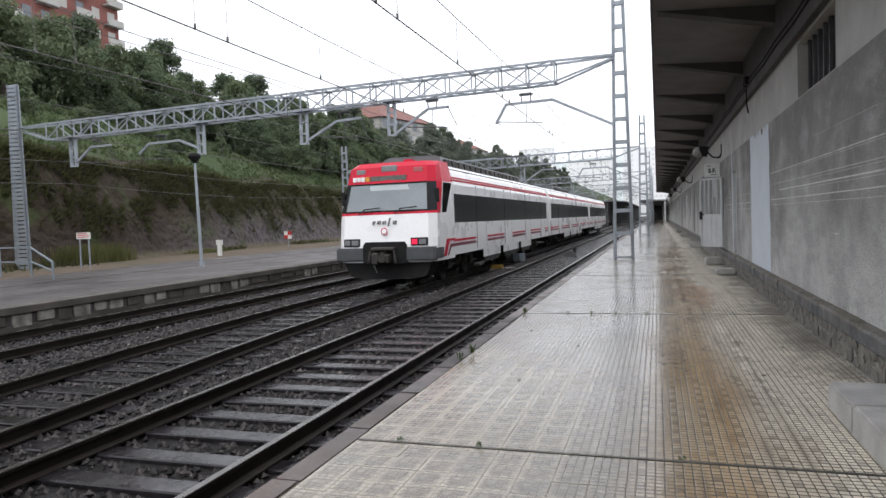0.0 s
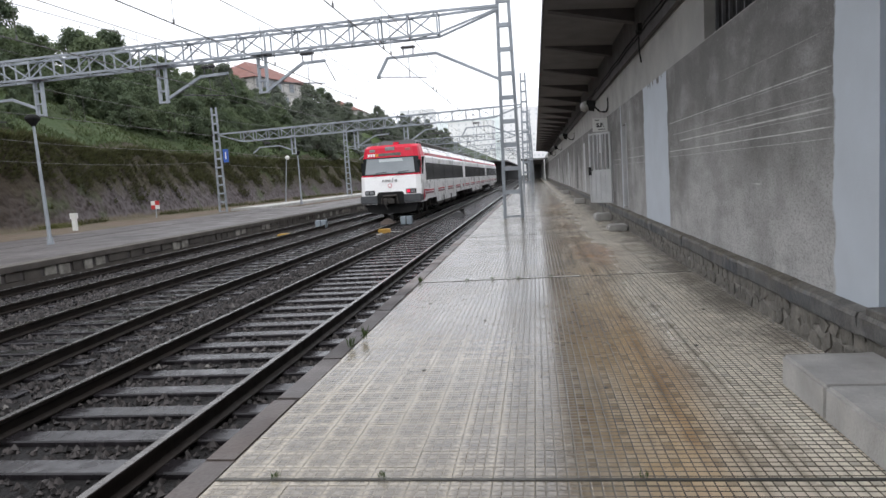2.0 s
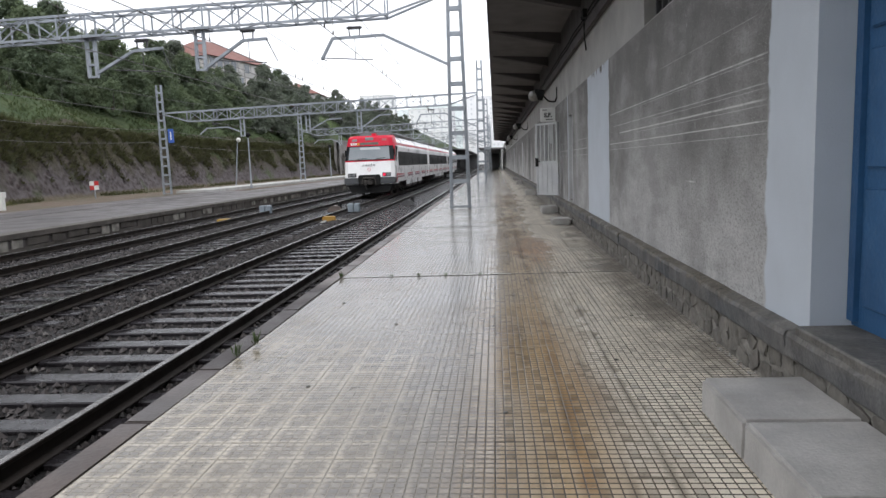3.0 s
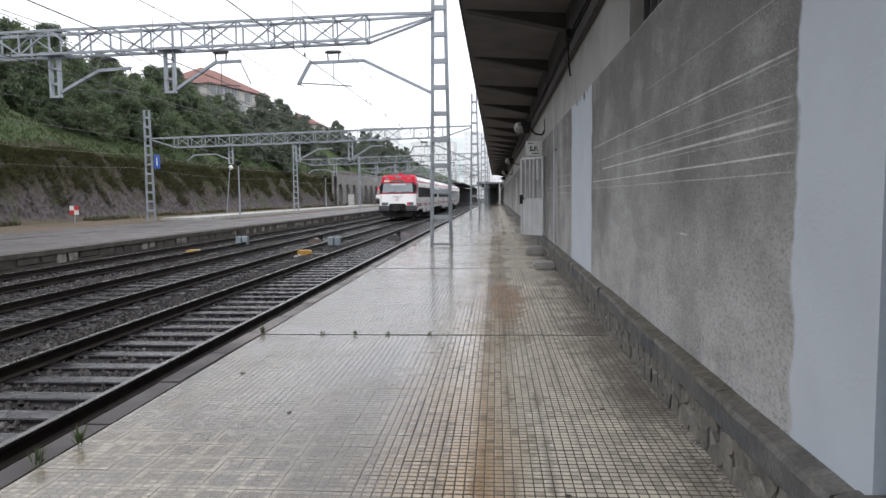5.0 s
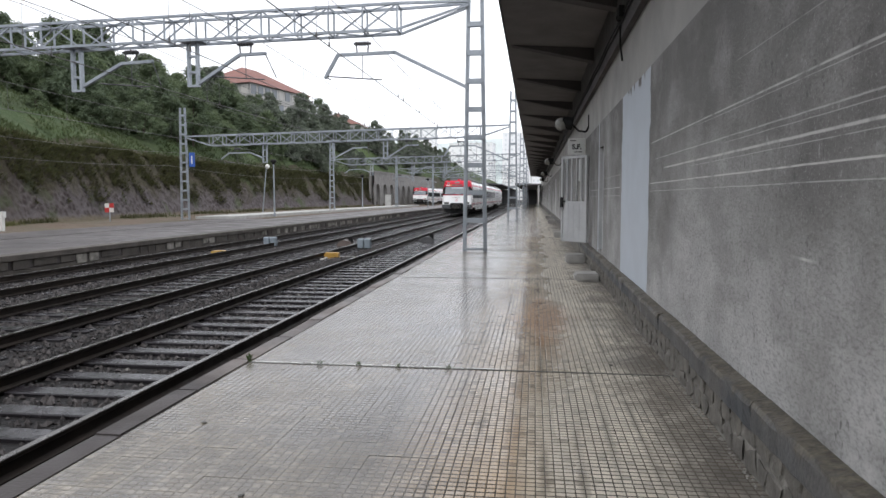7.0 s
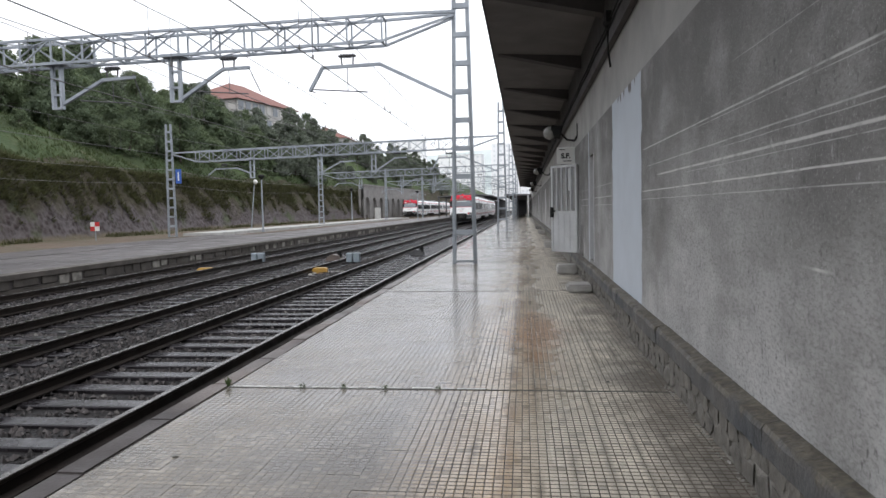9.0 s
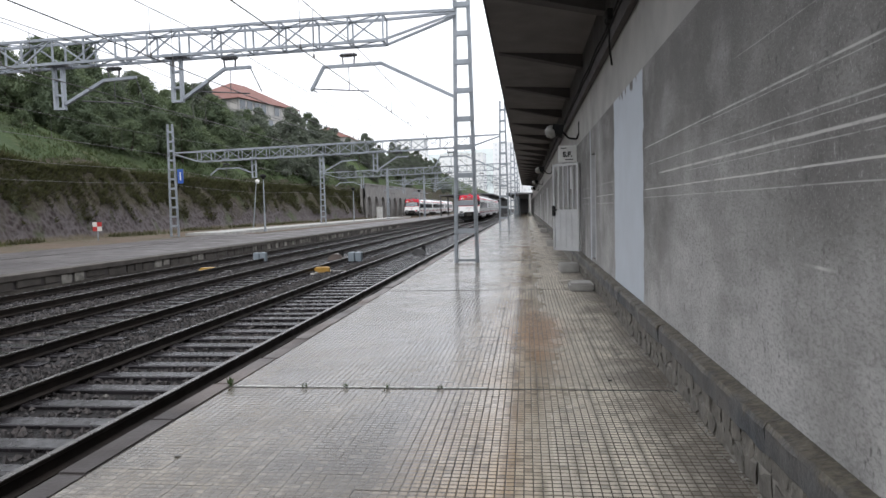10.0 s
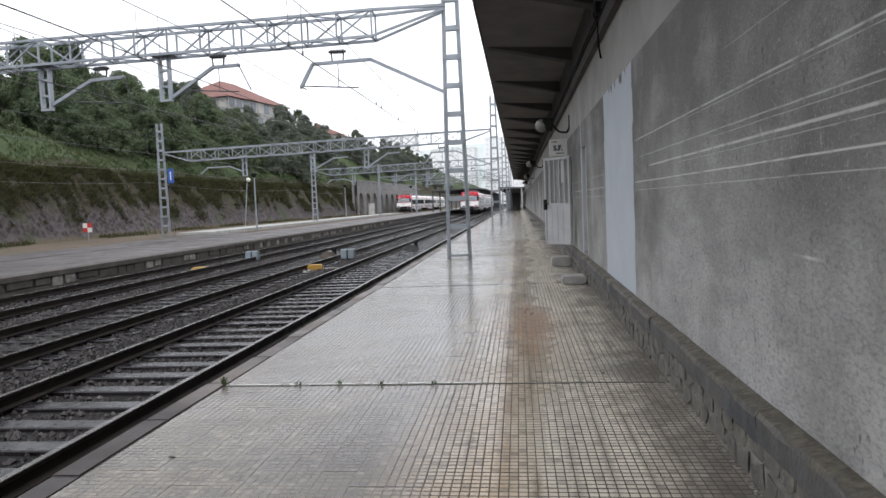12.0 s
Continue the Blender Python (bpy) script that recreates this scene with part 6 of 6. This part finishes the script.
    tagged(new("verge_grass", from_arrays("verge_grass", verts, faces, M_SCRUB)), "dry and green grass at the foot of the cutting", "vegetation", kind="stuff")
    verts, faces = [], []
    for _ in range(2600):
        y = rng.choice((25.5, 26.6, 28.0, 36.5)) + rng.gauss(0, 0.7)
        x = cut_base(y) + 0.35 + abs(rng.gauss(0, 0.55))
        p = Vector((x, y, 0))
        a = rng.uniform(0, 6.28)
        w = Vector((math.cos(a), math.sin(a), 0)) * 0.022
        tip = p + Vector((rng.uniform(-0.22, 0.22), rng.uniform(-0.22, 0.22), rng.uniform(0.3, 1.05) if y < 33 else rng.uniform(0.1, 0.3)))
        k = len(verts)
        verts += [p - w, p + w, tip + w * 0.2, tip - w * 0.2]
        faces.append((k, k + 1, k + 2, k + 3))
    tagged(new("tall_grass", from_arrays("tall_grass", verts, faces, M_TALLGRASS)), "tall yellow-green grass at the foot of the cutting", "vegetation", kind="stuff")
    # weeds in the platform joints
    def weed(x, y, h, count):
        vv, ff = [], []
        for _ in range(count):
            a, r = rng.uniform(0, 6.28), rng.uniform(0.2, 1.0) * h * 0.5
            p = Vector((rng.uniform(-0.02, 0.02), rng.uniform(-0.02, 0.02), 0))
            q = p + Vector((r * math.cos(a), r * math.sin(a), h * rng.uniform(0.3, 1)))
            w = Vector((-math.sin(a), math.cos(a), 0)) * h * 0.05
            mid = (p + q) / 2 + Vector((0, 0, h * 0.15))
            k = len(vv)
            vv += [p, mid - w, q, mid + w]
            ff.append((k, k + 1, k + 2, k + 3))
        o = new("weed", from_arrays("weed", vv, ff, M_WEED))
        o.location = (x, y, 0)
        tagged(o, "small green weed growing in a paving joint", "plant", "weeds in the joints")
    weed(-2.27, 6.32, 0.13, 16)
    weed(-2.22, 6.62, 0.15, 14)
    weed(-2.26, 9.9, 0.10, 30)
    for x in (-1.6, -1.25, -0.9, -0.45):
        weed(x, 9.9, 0.05, 26)
    for x, y in ((-1.16, 7.3), (-1.87, 8.3), (0.97, 7.45), (-0.2, 5.1), (0.6, 6.1), (-1.5, 5.6), (0.95, 10.2)):
        bm = bmesh.new()
        bmesh.ops.create_icosphere(bm, subdivisions=1, radius=0.018)
        for v in bm.verts:
            v.co = Vector((v.co.x * rng.uniform(0.7, 1.4), v.co.y * rng.uniform(0.7, 1.4), v.co.z * 0.35))
        solid("dead_leaf", bm, M_JOINT, "small dark dead leaf on the wet paving", "leaf", m=pose(x, y, 0.002), group="dead leaves")
    for x in (-0.16, -1.95, -1.4):
        weed(x, 3.77, 0.05, 18)


plants()


def crumbs():
    """Broken mortar lying along the foot of the wall."""
    rng = np.random.default_rng(17)
    n = 900
    y = 4.8 + 26 * rng.random(n) ** 1.4
    keep = np.array([noise.noise((0.0, v * 0.9, 3.0)) > -0.15 for v in y])
    y = y[keep]
    n = len(y)
    base = np.array([(1, 0, 0), (0, 1, 0), (-1, 0, 0), (0, -1, 0), (0, 0, 0.8), (0, 0, -0.3)], float)
    tri = np.array([(0, 1, 4), (1, 2, 4), (2, 3, 4), (3, 0, 4), (1, 0, 5), (2, 1, 5), (3, 2, 5), (0, 3, 5)])
    v = base[None] * rng.uniform(0.003, 0.013, (n, 1, 1)) * rng.uniform(0.6, 1.5, (n, 6, 3))
    v = v + np.stack([1.42 - np.abs(rng.normal(0, 0.025, n)), y, np.full(n, 0.002)], 1)[:, None]
    faces = (tri[None] + 6 * np.arange(n)[:, None, None]).reshape(-1, 3)
    tagged(new("mortar_crumbs", from_arrays("mortar_crumbs", v.reshape(-1, 3), faces, M_FACEPALE)), "pale mortar crumbs along the foot of the wall", "rubble", kind="stuff")


crumbs()


# ---- buildings on the hill and in the distance ----
def block(name, label, m, w, d, h, wall, floors, bays, roof, blind=0.5, balcony=False):
    b = thing(name, label, "building", m, group="buildings on the hill")
    bm = bmesh.new()
    box(bm, 0, w, 0, d, -6 if h < 45 else -26, h)
    part("wall", bm, wall, b)
    bm = bmesh.new()
    if roof == "hip":
        k = min(w, d) * 0.5
        v = [bm.verts.new(p) for p in ((-0.6, -0.6, h), (w + 0.6, -0.6, h), (w + 0.6, d + 0.6, h), (-0.6, d + 0.6, h), (w / 2, k, h + k * 0.62), (w / 2, d - k, h + k * 0.62))]
        for f in ((0, 1, 4), (1, 2, 5, 4), (2, 3, 5), (3, 0, 4, 5), (3, 2, 1, 0)):
            bm.faces.new([v[i] for i in f])
        part("roof", bm, M_ROOFTILE, b, "orange tiled hip roof")
    else:
        box(bm, -0.3, w + 0.3, -0.3, d + 0.3, h, h + 0.5)
        part("roof", bm, wall, b)
    rng = random.Random(name)
    step = h / floors
    pane = bmesh.new()
    box(pane, -0.05, 0.05, -0.75, 0.75, 0, 1.7)
    glass = mesh("window", pane, M_PANE if blind >= 0 else M_FARPANE)
    pane = bmesh.new()
    box(pane, -0.06, 0.06, -0.75, 0.75, 0, 1.7)
    shut = mesh("window", pane, M_BLIND)
    for f in range(floors):
        z = step * f + step * 0.3
        for i in range(bays[1]):
            o = part("window", shut if rng.random() < blind else glass, M_PANE, b)
            o.matrix_basis = pose(w, d * (i + 0.5) / bays[1], z)
        for i in range(bays[0]):
            o = part("window", shut if rng.random() < blind else glass, M_PANE, b)
            o.matrix_basis = pose(w * (i + 0.5) / bays[0], 0, z, 0, 0, 90)
        if balcony:
            for i in range(0, bays[1], 2):
                bm = bmesh.new()
                y = d * (i + 0.5) / bays[1]
                box(bm, w, w + 1.2, y - 1.6, y + 1.6, z - 0.7, z - 0.5)
                box(bm, w + 1.1, w + 1.2, y - 1.6, y + 1.6, z - 0.5, z + 0.4)
                part("balcony", bm, M_BLIND, b)
    return b


block("apartment_building", "red-brick apartment block with pale blinds and balconies", pose(-97.6, 63.7, 22.3, 0, 0, 0), 12, 28.5, 29, M_BRICK, 9, (4, 9), "flat", 0.7, True)
block("school_building", "long pale building with an orange tiled roof", pose(-66.85, 128.65, 14.5, 0, 0, -14.1), 15.0, 19.5, 8.4, M_PALEWALL, 3, (6, 9), "hip", 0.45)
block("house", "pale house with tiled roof among trees", pose(-72, 215, 17, 0, 0, 0), 16, 14, 8, M_PALEWALL, 2, (4, 4), "hip", 0.3)
rng_far = random.Random(3)
for x, y, w, d, h in ((-70, 560, 36, 20, 46), (-28, 600, 34, 20, 58), (14, 620, 30, 20, 50), (-116, 590, 30, 20, 62), (-2, 545, 20, 20, 34)):
    block("tower_block", "distant white apartment tower faded by haze in its colour", pose(x, y, 0, 0, 0, rng_far.uniform(-8, 8)), w, d, h, M_FARWALL, round(h / 4), (6, 3), "flat", -1.0)


def retaining_wall():
    """Blind stone arches at the foot of the cutting further along."""
    a, b = Vector((cut_base(126) + 0.4, 126, 0)), Vector((cut_base(178) + 0.4, 178, 0))
    turn = math.degrees(math.atan2(-(b.x - a.x), b.y - a.y))
    t = thing("retaining_wall", "grey stone retaining wall with blind arches below the hillside", "wall", pose(a.x, a.y, 0, 0, 0, turn), kind="structure")
    bays, w, h, r = 11, (b - a).length / 11, 6.2, 1.45
    curve = [(w / 2 - r * math.cos(math.pi * i / 8), 2.7 + r * math.sin(math.pi * i / 8)) for i in range(9)]
    bay = bmesh.new()
    for x in (-0.55, 0.0):
        row = []
        for p, q in zip(curve, curve[1:]):
            row.append([(x, *p), (x, *q), (x, q[0], h), (x, p[0], h)])
        row.append([(x, 0, -0.3), (x, curve[0][0], -0.3), (x, *curve[0]), (x, curve[0][0], h), (x, 0, h)])
        row.append([(x, curve[-1][0], -0.3), (x, w, -0.3), (x, w, h), (x, curve[-1][0], h), (x, *curve[-1])])
        for f in row:
            bay.faces.new([bay.verts.new(p) for p in f])
    inner = [(curve[0][0], -0.3)] + curve + [(curve[-1][0], -0.3)]
    for p, q in zip(inner, inner[1:]):
        bay.faces.new([bay.verts.new(v) for v in ((-0.55, *p), (-0.55, *q), (0.0, *q), (0.0, *p))])
    data = mesh("arch_bay", bay, M_FACESTONE)
    for i in range(bays):
        o = part("arch_bay", data, M_FACESTONE, t)
        o.location = (0, i * w, 0)
    bm = bmesh.new()
    box(bm, -1.0, -0.55, 0, bays * w, -0.3, h)
    part("backing", bm, M_FACESTONE, t)
    bm = bmesh.new()
    box(bm, -1.0, 0.12, 0, bays * w, h, h + 0.3)
    part("coping", bm, M_FACESTONE, t)


retaining_wall()


def far_hills():
    verts, faces = [], []
    n = 80
    for i in range(n + 1):
        x = -700 + 1000 * i / n
        h = 58 + 26 * noise.noise((x * 0.012, 4, 0)) + 4 * noise.noise((x * 0.09, 1, 0)) - 0.10 * max(x + 60, 0)
        for k, f in enumerate((0, 0.55, 0.85, 1.0)):
            verts.append((x, 700 + 60 * k, h * f * 1.3))
    for i in range(n):
        for k in range(3):
            faces.append((i * 4 + k, (i + 1) * 4 + k, (i + 1) * 4 + k + 1, i * 4 + k + 1))
    tagged(new("backdrop", from_arrays("backdrop", verts, faces, M_HAZEHILL)), "wooded hills in the distance, painted pale as if in mist", "hills", kind="structure")


far_hills()


# ---- paving tiles, each with nine raised pads ----
def tile_arrays():
    p, h = 0.20, -0.002
    verts = [(0.0, 0.0, -0.02), (p - 0.0, 0.0, -0.02), (p - 0.002, p - 0.002, -0.02), (0.002, p - 0.002, -0.02), (0.0004, 0.0004, -0.0028), (p - 0.0004, 0.0004, -0.0028), (p - 0.0004, p - 0.0004, -0.0028), (0.0004, p - 0.0004, -0.0028)]
    faces = [(4, 5, 6, 7), (0, 1, 5, 4), (1, 2, 6, 5), (2, 3, 7, 6), (3, 0, 4, 7)]
    c = p / 4
    for i in range(4):
        for j in range(4):
            k = len(verts)
            a, b = i * c + 0.0034, (i + 1) * c - 0.0034
            d, e = j * c + 0.0056, (j + 1) * c - 0.0056
            s = 0.003
            verts += [(a, d, -0.0028), (b, d, -0.0028), (b, e, -0.0028), (a, e, -0.0028), (a + s, d + s, h), (b - s, d + s, h), (b - s, e - s, h), (a + s, e - s, h)]
            faces += [(k + 4, k + 5, k + 6, k + 7), (k, k + 1, k + 5, k + 4), (k + 1, k + 2, k + 6, k + 5), (k + 2, k + 3, k + 7, k + 6), (k + 3, k, k + 4, k + 7)]
    return np.array(verts), np.array(faces)


def tiles():
    v, f = tile_arrays()
    one = from_arrays("tile", v, f, M_TILE)
    kinds = np.array([1] * 5 + [0] * 80, dtype=np.int32)
    one.materials.append(M_GROOVE)
    one.polygons.foreach_set("material_index", kinds)
    rng = np.random.default_rng(9)
    vs, fs, base = [], [], 0
    for j in range(-20, 149):
        y = j * 0.20 - 0.1
        for i in range(19):
            x = TILE_IN + 0.20 * i
            dz = float(rng.normal(0, 0.0004))
            if 13 <= j < 29:
                o = part("tile", one, M_TILE, PLATFORM)
                o.location = (x, y, dz)
            else:
                vs.append(v + np.array((x, y, dz)))
                fs.append(f + base)
                base += len(v)
    field = from_arrays("tile_field", np.concatenate(vs), np.concatenate(fs), M_TILE)
    field.materials.append(M_GROOVE)
    field.polygons.foreach_set("material_index", np.tile(kinds, len(vs)))
    ob = part("tile_field", field, M_TILE, PLATFORM)
    tagged(ob, kind="stuff")


tiles()


def motions():
    def along(t):
        return 17.5 + 7.55 * t + 0.04 * t * t - 0.36 * max(0.0, 1 - t) ** 2
    times = [i / 10 for i in range(0, 121)]
    walk(TRAIN, [(t, pose(TRACK_X, along(t), RAIL)) for t in times[::5]])
    steps = [i / 15 for i in range(0, 181)]
    for wheel, y in AXLES:
        walk(wheel, [(t, pose(0, y, 0.445) @ Matrix.Rotation(-(along(t) - 17.5) / 0.445, 4, "X")) for t in steps])


motions()
